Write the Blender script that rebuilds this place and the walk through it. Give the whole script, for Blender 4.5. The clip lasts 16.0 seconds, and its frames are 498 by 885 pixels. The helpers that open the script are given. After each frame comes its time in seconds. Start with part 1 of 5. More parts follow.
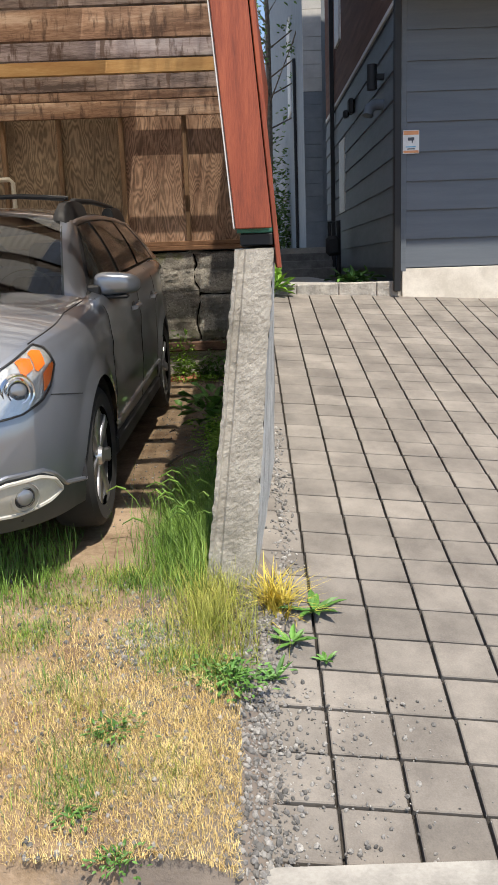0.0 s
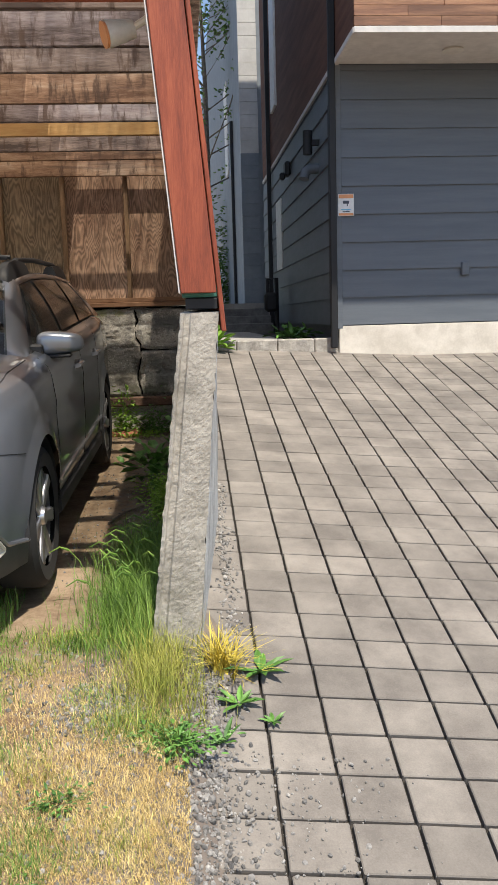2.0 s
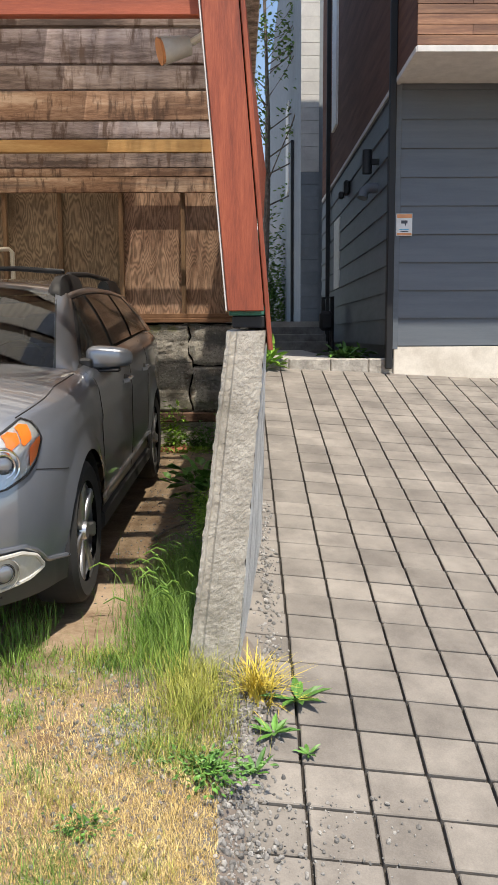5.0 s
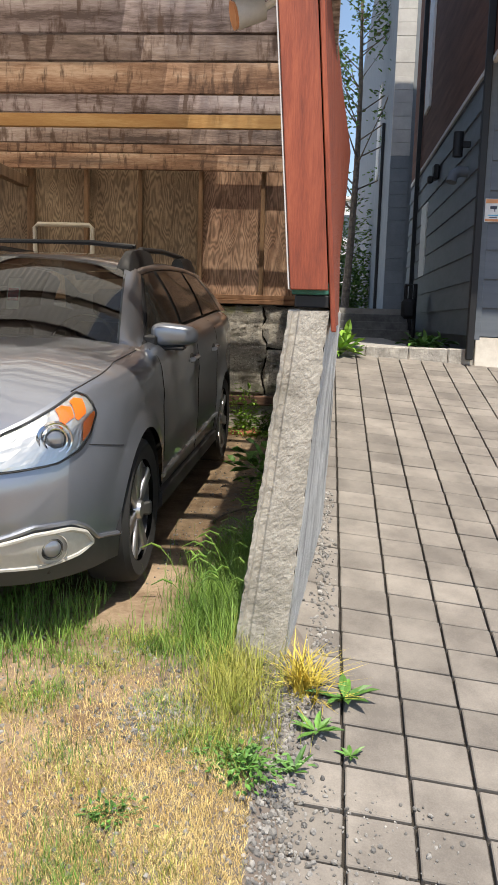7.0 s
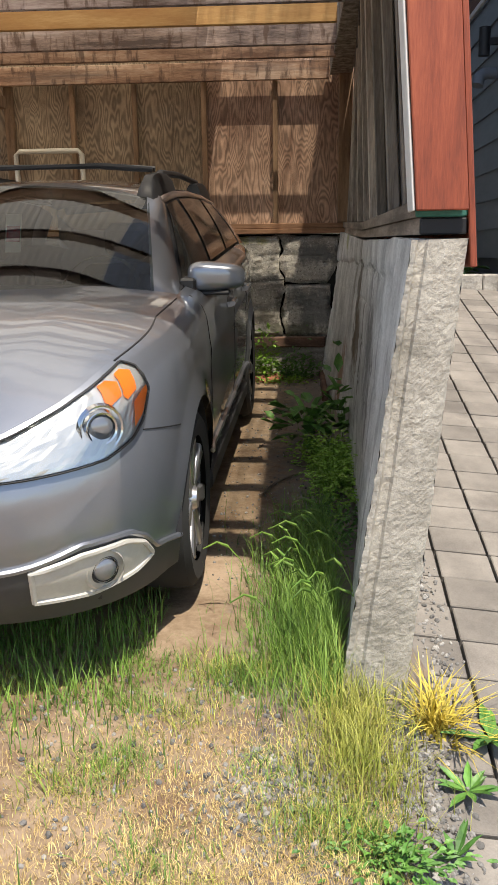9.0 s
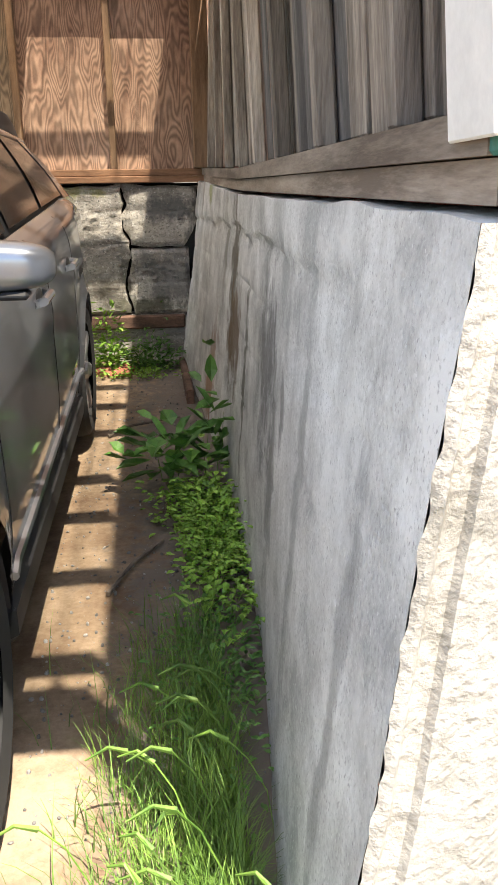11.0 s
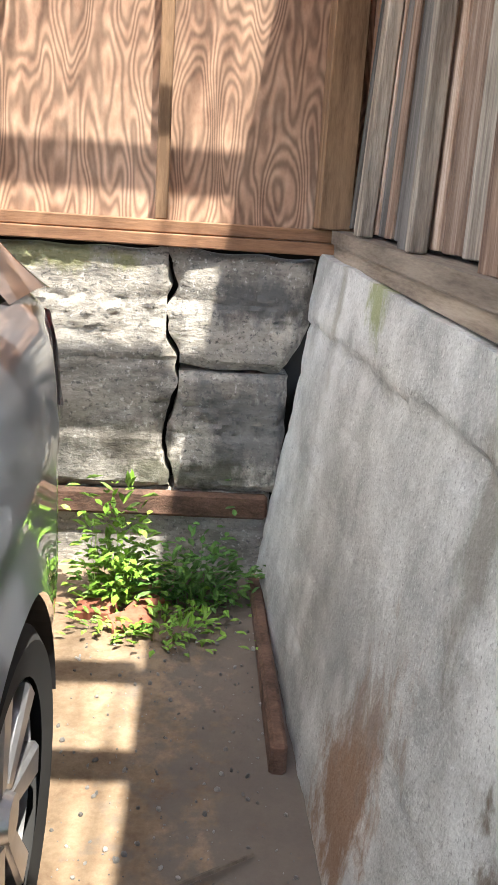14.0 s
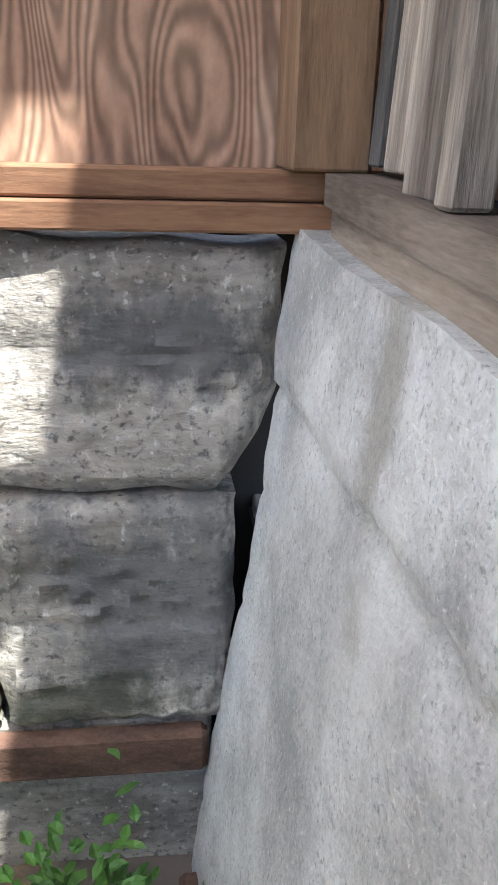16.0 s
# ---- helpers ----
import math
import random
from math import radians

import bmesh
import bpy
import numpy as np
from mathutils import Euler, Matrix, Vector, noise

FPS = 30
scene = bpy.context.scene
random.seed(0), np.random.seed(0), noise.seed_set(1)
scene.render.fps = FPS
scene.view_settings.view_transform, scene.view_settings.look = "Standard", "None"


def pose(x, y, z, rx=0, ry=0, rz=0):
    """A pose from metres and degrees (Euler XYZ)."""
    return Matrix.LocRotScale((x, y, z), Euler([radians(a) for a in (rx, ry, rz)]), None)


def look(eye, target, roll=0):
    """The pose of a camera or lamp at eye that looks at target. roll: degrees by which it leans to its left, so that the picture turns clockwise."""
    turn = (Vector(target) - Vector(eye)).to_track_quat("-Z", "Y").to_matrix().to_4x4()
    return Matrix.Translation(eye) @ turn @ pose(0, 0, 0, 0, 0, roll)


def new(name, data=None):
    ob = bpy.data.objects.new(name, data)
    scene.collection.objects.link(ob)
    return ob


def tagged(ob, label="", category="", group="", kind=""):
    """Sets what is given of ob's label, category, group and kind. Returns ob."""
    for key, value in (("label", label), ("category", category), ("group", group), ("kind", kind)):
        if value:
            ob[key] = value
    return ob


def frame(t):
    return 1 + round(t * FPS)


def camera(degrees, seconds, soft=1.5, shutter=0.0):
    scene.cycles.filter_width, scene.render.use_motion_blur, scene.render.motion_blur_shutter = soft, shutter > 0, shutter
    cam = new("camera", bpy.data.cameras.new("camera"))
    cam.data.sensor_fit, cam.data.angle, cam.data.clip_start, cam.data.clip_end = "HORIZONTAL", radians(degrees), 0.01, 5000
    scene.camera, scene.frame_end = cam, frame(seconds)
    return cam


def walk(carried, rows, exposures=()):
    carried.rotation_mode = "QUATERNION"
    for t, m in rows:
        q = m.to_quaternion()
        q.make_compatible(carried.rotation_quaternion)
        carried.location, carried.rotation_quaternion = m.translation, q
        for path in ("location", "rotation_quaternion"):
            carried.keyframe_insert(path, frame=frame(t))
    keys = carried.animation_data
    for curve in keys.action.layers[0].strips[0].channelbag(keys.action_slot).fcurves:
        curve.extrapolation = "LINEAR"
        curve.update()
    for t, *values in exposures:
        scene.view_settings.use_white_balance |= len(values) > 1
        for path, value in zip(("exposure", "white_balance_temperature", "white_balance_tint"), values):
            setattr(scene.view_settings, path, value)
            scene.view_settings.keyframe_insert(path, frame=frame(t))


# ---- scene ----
cam = camera(33.2, 16.0, soft=1.0)
PATH = [
    (0, (-0.04, 0.065, 1.51), (-0.043, 2.022, 1.097), -2.0),
    (0.5, (-0.101, 0.04, 1.533), (-0.051, 2.001, 1.143), -2.3),
    (1, (-0.1, 0.051, 1.539), (0.002, 2.016, 1.181), -2.2),
    (1.5, (-0.073, 0.037, 1.549), (0.065, 2.006, 1.227), -2.0),
    (2, (-0.066, 0.042, 1.551), (0.082, 2.014, 1.254), -1.6),
    (2.5, (-0.052, 0.033, 1.555), (0.087, 2.009, 1.278), -1.3),
    (3, (-0.049, 0.037, 1.561), (0.072, 2.016, 1.295), -0.9),
    (3.5, (-0.053, 0.046, 1.562), (0.047, 2.027, 1.302), -0.7),
    (4, (-0.063, 0.057, 1.563), (0.018, 2.039, 1.308), -0.4),
    (6.3, (0.088, 0.157, 1.549), (-0.004, 2.138, 1.29), 0.7),
    (6.5, (0.101, 0.125, 1.562), (-0.011, 2.104, 1.296), 1.1),
    (7, (0.053, 0.231, 1.535), (-0.111, 2.203, 1.244), 1.8),
    (7.5, (-0.006, 0.456, 1.542), (-0.216, 2.418, 1.215), 1.9),
    (8, (-0.002, 0.596, 1.54), (-0.243, 2.547, 1.174), 1.5),
    (8.5, (-0.097, 0.757, 1.514), (-0.353, 2.699, 1.112), -0.4),
    (9, (-0.37, 0.972, 1.552), (-0.487, 2.918, 1.102), -0.7),
    (9.5, (-0.439, 1.231, 1.558), (-0.397, 3.182, 1.125), -0.4),
    (9.7, (-0.464, 1.351, 1.614), (-0.397, 3.311, 1.226), -0.9),
    (11.8, (-0.332, 3.294, 1.594), (-0.068, 5.16, 0.923), -0.1),
    (12, (-0.338, 3.48, 1.606), (-0.183, 5.358, 0.935), 2.0),
    (12.5, (-0.328, 3.951, 1.632), (-0.179, 5.852, 1.028), 5.4),
    (13, (-0.304, 4.37, 1.681), (-0.137, 6.265, 1.063), 4.3),
    (13.5, (-0.304, 4.964, 1.74), (-0.255, 6.898, 1.23), 2.3),
    (14, (-0.421, 5.455, 1.78), (-0.286, 7.384, 1.271), 3.8),
    (14.5, (-0.404, 5.88, 1.762), (-0.166, 7.788, 1.214), 3.7),
    (15, (-0.339, 6.338, 1.797), (-0.093, 8.236, 1.214), 3.0),
    (15.5, (-0.332, 6.753, 1.808), (-0.07, 8.625, 1.153), 2.2),
    (16, (-0.238, 7.16, 1.812), (0.011, 9.022, 1.128), 1.7),
]
walk(cam, [(t, look(e, g, r)) for t, e, g, r in PATH],
     [(0, 0.36, 6600, 10), (8.0, 0.42, 6700, 10), (9.7, 0.6, 6700, 10), (11.8, 2.25, 6600, 10), (13.0, 2.4, 6400, 10), (15.0, 2.4, 5800, 10), (16, 2.4, 5700, 10)])

# ---- world and sun ----
SUN = Vector((-0.16, 0.42, -1.0)).normalized()
world = bpy.data.worlds.new("sky")
scene.world = world
world.use_nodes = True
sky = world.node_tree.nodes.new("ShaderNodeTexSky")
sky.sky_type = "NISHITA"
sky.sun_disc = False
sky.sun_elevation = math.asin(-SUN.z)
sky.sun_rotation = math.atan2(-SUN.x, -SUN.y)
world.node_tree.links.new(sky.outputs[0], world.node_tree.nodes["Background"].inputs[0])
world.node_tree.nodes["Background"].inputs[1].default_value = 0.15
sun = bpy.data.lights.new("sun", "SUN")
sun.energy, sun.angle, sun.color = 4.8, radians(0.7), (1.0, 0.93, 0.82)
sun_ob = new("sun", sun)
sun_ob.matrix_world = look((0, 0, 20), Vector((0, 0, 20)) + SUN)


# ---- materials ----
def mat(name, c1, c2, rough=0.8, scale=6.0, bump=0.3, fine=60.0, metal=0.0, stretch=(1, 1, 1), c3=None, coat=0.0, rnd=0.0, dist=0.004, world=False):
    """Two-scale noise colour with relief; stretch squeezes the grain along an axis; rnd varies piece by piece."""
    m = bpy.data.materials.new(name)
    m.use_nodes = True
    n, l = m.node_tree.nodes, m.node_tree.links
    b = n["Principled BSDF"]
    b.inputs["Roughness"].default_value, b.inputs["Metallic"].default_value = rough, metal
    b.inputs["Coat Weight"].default_value = coat
    co, mp = n.new("ShaderNodeTexCoord"), n.new("ShaderNodeMapping")
    mp.inputs["Scale"].default_value = stretch
    if world:
        l.new(n.new("ShaderNodeNewGeometry").outputs["Position"], mp.inputs["Vector"])
    else:
        l.new(co.outputs["Object"], mp.inputs["Vector"])
    big, small = n.new("ShaderNodeTexNoise"), n.new("ShaderNodeTexNoise")
    for t, sc, d in ((big, scale, 6), (small, fine, 5)):
        t.inputs["Scale"].default_value, t.inputs["Detail"].default_value = sc, d
        t.inputs["Roughness"].default_value = 0.65
        l.new(mp.outputs[0], t.inputs["Vector"])
    ramp = n.new("ShaderNodeValToRGB")
    ramp.color_ramp.elements[0].position, ramp.color_ramp.elements[1].position = 0.35, 0.66
    ramp.color_ramp.elements[0].color, ramp.color_ramp.elements[1].color = (*c1, 1), (*c2, 1)
    if c3:
        e = ramp.color_ramp.elements.new(0.52)
        e.color = (*c3, 1)
    add = n.new("ShaderNodeMath")
    add.operation = "MULTIPLY_ADD"
    l.new(small.outputs["Fac"], add.inputs[0])
    add.inputs[1].default_value = 0.35
    l.new(big.outputs["Fac"], add.inputs[2])
    sub = n.new("ShaderNodeMath")
    sub.operation = "ADD"
    l.new(add.outputs[0], sub.inputs[0])
    sub.inputs[1].default_value = -0.175
    l.new(sub.outputs[0], ramp.inputs["Fac"])
    col = ramp.outputs[0]
    if rnd:
        info, hsv, mr = n.new("ShaderNodeObjectInfo"), n.new("ShaderNodeHueSaturation"), n.new("ShaderNodeMapRange")
        geo, mx = n.new("ShaderNodeNewGeometry"), n.new("ShaderNodeMath")
        mx.operation = "ADD"
        l.new(info.outputs["Random"], mx.inputs[0])
        l.new(geo.outputs["Random Per Island"], mx.inputs[1])
        fr = n.new("ShaderNodeMath")
        fr.operation = "FRACT"
        l.new(mx.outputs[0], fr.inputs[0])
        mr.inputs["To Min"].default_value, mr.inputs["To Max"].default_value = 1 - rnd, 1 + rnd
        l.new(fr.outputs[0], mr.inputs["Value"])
        l.new(mr.outputs[0], hsv.inputs["Value"])
        l.new(col, hsv.inputs["Color"])
        col = hsv.outputs[0]
    l.new(col, b.inputs["Base Color"])
    bp = n.new("ShaderNodeBump")
    bp.inputs["Strength"].default_value, bp.inputs["Distance"].default_value = bump, dist
    l.new(sub.outputs[0], bp.inputs["Height"])
    l.new(bp.outputs[0], b.inputs["Normal"])
    return m


def ply_mat(name, c1, c2, c3):
    """Plywood face: wavy upright growth rings over stains."""
    m = mat(name, c1, c2, 0.75, 2.0, 0.25, 30, c3=c3, stretch=(1, 1, 0.5))
    n, l = m.node_tree.nodes, m.node_tree.links
    w, k, sn = n.new("ShaderNodeTexNoise"), n.new("ShaderNodeMath"), n.new("ShaderNodeMath")
    w.inputs["Scale"].default_value, w.inputs["Detail"].default_value, w.inputs["Roughness"].default_value = 1.0, 2.0, 0.35
    k.operation, sn.operation = "MULTIPLY", "SINE"
    k.inputs[1].default_value = 170.0
    l.new(w.outputs["Fac"], k.inputs[0])
    l.new(k.outputs[0], sn.inputs[0])
    mp, co = n.new("ShaderNodeMapping"), n.new("ShaderNodeTexCoord")
    mp.inputs["Scale"].default_value = (6.5, 1, 1.5)
    l.new(co.outputs["Object"], mp.inputs["Vector"])
    l.new(mp.outputs[0], w.inputs["Vector"])
    mr = n.new("ShaderNodeMapRange")
    mr.inputs["From Min"].default_value, mr.inputs["From Max"].default_value = -1.0, 0.9
    mr.inputs["To Min"].default_value, mr.inputs["To Max"].default_value = 0.55, 1.12
    l.new(sn.outputs[0], mr.inputs["Value"])
    b = n["Principled BSDF"]
    old = b.inputs["Base Color"].links[0].from_socket
    hsv = n.new("ShaderNodeHueSaturation")
    l.new(mr.outputs[0], hsv.inputs["Value"])
    l.new(old, hsv.inputs["Color"])
    l.new(hsv.outputs[0], b.inputs["Base Color"])
    return m


def plain(name, c, rough=0.5, metal=0.0, coat=0.0):
    return mat(name, tuple(v * 0.9 for v in c), tuple(min(1, v * 1.08) for v in c), rough, 9, 0.05, 80, metal, coat=coat)


def glass_mat(name, tint, gloss=0.12):
    m = bpy.data.materials.new(name)
    m.use_nodes = True
    n, l = m.node_tree.nodes, m.node_tree.links
    n.remove(n["Principled BSDF"])
    tr, gl, mx, fr = n.new("ShaderNodeBsdfTransparent"), n.new("ShaderNodeBsdfGlossy"), n.new("ShaderNodeMixShader"), n.new("ShaderNodeFresnel")
    tr.inputs[0].default_value = (*tint, 1)
    gl.inputs["Roughness"].default_value = 0.02
    fr.inputs["IOR"].default_value = 1.0 + 4 * gloss
    l.new(fr.outputs[0], mx.inputs[0])
    l.new(tr.outputs[0], mx.inputs[1])
    l.new(gl.outputs[0], mx.inputs[2])
    l.new(mx.outputs[0], n["Material Output"].inputs[0])
    return m


def sheet_mat(name, tint, glow, share, lo):
    """Corrugated plastic: part clear, part milky, tint bands standing in for ridge-thrown light streaks."""
    m = bpy.data.materials.new(name)
    m.use_nodes = True
    n, l = m.node_tree.nodes, m.node_tree.links
    n.remove(n["Principled BSDF"])
    tr, tl, mx = n.new("ShaderNodeBsdfTransparent"), n.new("ShaderNodeBsdfTranslucent"), n.new("ShaderNodeMixShader")
    co, mp, tx, rp = n.new("ShaderNodeTexCoord"), n.new("ShaderNodeMapping"), n.new("ShaderNodeTexNoise"), n.new("ShaderNodeValToRGB")
    mp.inputs["Scale"].default_value = (17, 0.5, 1)
    l.new(co.outputs["Object"], mp.inputs[0])
    l.new(mp.outputs[0], tx.inputs["Vector"])
    tx.inputs["Scale"].default_value, tx.inputs["Detail"].default_value = 1.0, 3
    rp.color_ramp.elements[0].position, rp.color_ramp.elements[1].position = 0.36, 0.62
    rp.color_ramp.elements[0].color, rp.color_ramp.elements[1].color = (*[v * lo for v in tint], 1), (*tint, 1)
    l.new(tx.outputs["Fac"], rp.inputs[0])
    l.new(rp.outputs[0], tr.inputs[0])
    tl.inputs[0].default_value = (*glow, 1)
    mx.inputs[0].default_value = share
    l.new(tr.outputs[0], mx.inputs[1])
    l.new(tl.outputs[0], mx.inputs[2])
    l.new(mx.outputs[0], n["Material Output"].inputs[0])
    return m


CLEAR = sheet_mat("clear_corrugated_sheet", (0.82, 0.80, 0.75), (0.8, 0.79, 0.77), 0.16, 0.45)
SHEET = sheet_mat("milky_corrugated_sheet", (0.62, 0.57, 0.48), (0.74, 0.69, 0.60), 0.82, 0.3)
DIRT = mat("packed_dirt", (0.16, 0.10, 0.06), (0.34, 0.25, 0.17), 0.95, 3.5, 0.9, 45, c3=(0.25, 0.18, 0.115), dist=0.012)
DRY = mat("dry_grass", (0.50, 0.35, 0.13), (0.70, 0.55, 0.25), 0.85, 8, 0.2, 50, rnd=0.35)
GREEN = mat("fresh_grass", (0.07, 0.15, 0.02), (0.20, 0.32, 0.05), 0.6, 5, 0.1, 40, rnd=0.35)
LEAF = mat("weed_leaf", (0.055, 0.15, 0.025), (0.13, 0.28, 0.05), 0.5, 8, 0.15, 60, rnd=0.3)
LIME = mat("bright_leaf", (0.16, 0.32, 0.03), (0.28, 0.46, 0.07), 0.5, 8, 0.15, 60, rnd=0.25)
LITG = mat("yellow_green_grass", (0.20, 0.24, 0.03), (0.42, 0.40, 0.09), 0.6, 5, 0.1, 40, rnd=0.35)
YELLOW = mat("yellowed_grass", (0.45, 0.34, 0.04), (0.62, 0.52, 0.10), 0.7, 7, 0.1, 60, rnd=0.3)
BUSH = mat("shrub_leaf", (0.05, 0.12, 0.02), (0.14, 0.25, 0.05), 0.55, 4, 0.1, 30, rnd=0.35)
BARK = mat("bark", (0.10, 0.08, 0.06), (0.22, 0.18, 0.14), 0.9, 12, 0.7, 60)
PAVER = mat("paver_concrete", (0.145, 0.129, 0.112), (0.25, 0.225, 0.194), 0.9, 3.0, 1.0, 160, rnd=0.15, dist=0.0025, world=True)
BED = mat("joint_sand", (0.015, 0.013, 0.011), (0.05, 0.042, 0.034), 0.95, 20, 0.8, 90)
STONE = mat("gravel_stone", (0.13, 0.125, 0.12), (0.30, 0.285, 0.26), 0.85, 14, 0.3, 60, rnd=0.5)
CONC_R = mat("rough_concrete", (0.27, 0.25, 0.21), (0.50, 0.47, 0.41), 0.95, 5, 1.0, 70, c3=(0.40, 0.37, 0.32), dist=0.012)
CONC = mat("wall_concrete", (0.34, 0.345, 0.335), (0.70, 0.705, 0.69), 0.88, 4.0, 1.0, 95, c3=(0.54, 0.545, 0.53), dist=0.014)
CONC_B = mat("back_concrete", (0.20, 0.19, 0.17), (0.56, 0.53, 0.47), 0.92, 3.4, 1.0, 38, c3=(0.40, 0.375, 0.335), stretch=(0.7, 1, 1.5), dist=0.015)


def runs(m, spots):
    """Stains that run down the face: tall narrow noise, each with its own colour and threshold."""
    n, l = m.node_tree.nodes, m.node_tree.links
    b = n["Principled BSDF"]
    co = n.new("ShaderNodeTexCoord")
    for off, colour, lo, hi, ky, kz in spots:
        mp, tx, mr, mx = n.new("ShaderNodeMapping"), n.new("ShaderNodeTexNoise"), n.new("ShaderNodeMapRange"), n.new("ShaderNodeMix")
        mp.inputs["Location"].default_value = (off, off * 1.7, off * 0.6)
        mp.inputs["Scale"].default_value = (ky if ky > 20 else 0.5, ky, kz)
        tx.inputs["Scale"].default_value, tx.inputs["Detail"].default_value, tx.inputs["Roughness"].default_value = 1.0, 5, 0.6
        tx.inputs["Distortion"].default_value = 0.0
        l.new(co.outputs["Object"], mp.inputs["Vector"])
        l.new(mp.outputs[0], tx.inputs["Vector"])
        mr.inputs["From Min"].default_value, mr.inputs["From Max"].default_value, mr.inputs["To Max"].default_value = lo, hi, 0.8
        l.new(tx.outputs["Fac"], mr.inputs["Value"])
        mx.data_type = "RGBA"
        l.new(mr.outputs[0], mx.inputs[0])
        l.new(b.inputs["Base Color"].links[0].from_socket, mx.inputs[6])
        mx.inputs[7].default_value = (*colour, 1)
        l.new(mx.outputs[2], b.inputs["Base Color"])


runs(CONC, ((3.1, (0.30, 0.295, 0.28), 0.56, 0.74, 2.0, 0.9), (2.2, (0.25, 0.25, 0.245), 0.56, 0.70, 120, 110), (6.4, (0.72, 0.72, 0.71), 0.60, 0.72, 110, 100), (5.5, (0.66, 0.66, 0.64), 0.55, 0.70, 3.0, 3.0)))
runs(CONC_B, ((2.2, (0.10, 0.10, 0.10), 0.55, 0.66, 60, 64), (4.1, (0.66, 0.65, 0.62), 0.58, 0.68, 60, 52), (1.1, (0.10, 0.10, 0.09), 0.54, 0.68, 1.0, 1.2), (7.7, (0.56, 0.55, 0.52), 0.56, 0.72, 2.0, 4.5)))


def stain_tone(m, axis_name, uc, zc, hu, hz, colour, amount, slope=0.0, ragged=0.7):
    """One stain or other tone with ragged rims, at its own place along a surface."""
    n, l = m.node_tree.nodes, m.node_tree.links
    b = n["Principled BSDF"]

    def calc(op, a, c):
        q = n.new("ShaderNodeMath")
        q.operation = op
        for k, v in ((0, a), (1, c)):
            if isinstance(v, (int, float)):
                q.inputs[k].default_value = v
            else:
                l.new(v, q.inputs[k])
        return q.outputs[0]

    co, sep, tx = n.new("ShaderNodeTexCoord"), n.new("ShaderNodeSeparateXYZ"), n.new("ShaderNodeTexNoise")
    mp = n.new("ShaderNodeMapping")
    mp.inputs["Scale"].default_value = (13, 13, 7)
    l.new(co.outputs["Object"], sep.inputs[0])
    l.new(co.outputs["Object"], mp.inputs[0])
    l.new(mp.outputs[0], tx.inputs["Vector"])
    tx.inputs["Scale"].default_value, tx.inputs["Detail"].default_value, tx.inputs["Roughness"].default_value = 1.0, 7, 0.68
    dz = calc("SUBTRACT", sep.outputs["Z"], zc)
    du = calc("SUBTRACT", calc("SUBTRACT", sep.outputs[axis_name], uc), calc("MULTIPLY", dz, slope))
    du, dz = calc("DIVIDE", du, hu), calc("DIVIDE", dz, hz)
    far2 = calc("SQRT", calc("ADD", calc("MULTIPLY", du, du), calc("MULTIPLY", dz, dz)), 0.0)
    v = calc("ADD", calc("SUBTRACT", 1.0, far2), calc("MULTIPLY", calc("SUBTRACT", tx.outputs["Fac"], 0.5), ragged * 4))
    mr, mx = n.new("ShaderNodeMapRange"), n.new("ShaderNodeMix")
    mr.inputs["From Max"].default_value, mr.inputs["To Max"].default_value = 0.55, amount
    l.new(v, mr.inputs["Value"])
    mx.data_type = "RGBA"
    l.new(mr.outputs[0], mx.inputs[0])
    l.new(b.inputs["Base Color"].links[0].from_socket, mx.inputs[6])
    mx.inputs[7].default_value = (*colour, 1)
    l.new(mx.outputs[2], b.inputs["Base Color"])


for spec in ((6.2, 1.28, 0.15, 0.50, (0.09, 0.078, 0.055), 0.85), (6.08, 1.02, 0.26, 0.30, (0.14, 0.095, 0.055), 0.85), (6.95, 0.62, 0.20, 0.42, (0.26, 0.12, 0.04), 0.8, -0.35),
             (6.57, 1.36, 0.07, 0.34, (0.20, 0.185, 0.15), 0.6), (5.58, 0.90, 0.08, 0.42, (0.07, 0.072, 0.05), 0.85), (4.90, 1.12, 0.24, 0.34, (0.12, 0.12, 0.117), 0.8),
             (4.68, 0.85, 0.10, 0.34, (0.18, 0.18, 0.17), 0.6), (4.5, 1.08, 0.07, 0.11, (0.17, 0.17, 0.165), 0.7), (7.45, 1.62, 0.12, 0.11, (0.25, 0.28, 0.10), 0.8),
             (7.9, 1.60, 0.05, 0.25, (0.28, 0.26, 0.21), 0.6), (7.2, 0.9, 0.5, 0.22, (0.30, 0.31, 0.31), 0.45), (3.55, 0.9, 0.05, 0.6, (0.16, 0.155, 0.15), 0.5), (4.1, 1.0, 0.06, 0.6, (0.2, 0.2, 0.19), 0.5)):
    stain_tone(CONC, "Y", *spec)
# back wall: patches darker towards the right corner, green along the top
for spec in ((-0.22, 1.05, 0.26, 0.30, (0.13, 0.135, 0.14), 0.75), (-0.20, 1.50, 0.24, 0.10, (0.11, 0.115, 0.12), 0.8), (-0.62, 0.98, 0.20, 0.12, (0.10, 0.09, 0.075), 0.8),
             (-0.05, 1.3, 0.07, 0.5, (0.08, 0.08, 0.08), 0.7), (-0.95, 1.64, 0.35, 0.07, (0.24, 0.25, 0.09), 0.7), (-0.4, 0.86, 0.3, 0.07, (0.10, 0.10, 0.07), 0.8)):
    stain_tone(CONC_B, "X", *spec)
# ground turns greyer and darker in a ragged strip along the leaning wall
stain_tone(DIRT, "X", -0.16, 0.4, 0.40, 40.0, (0.15, 0.132, 0.118), 0.8)
WHITEC = mat("foundation_render", (0.58, 0.53, 0.45), (0.76, 0.71, 0.62), 0.9, 4, 0.3, 60)
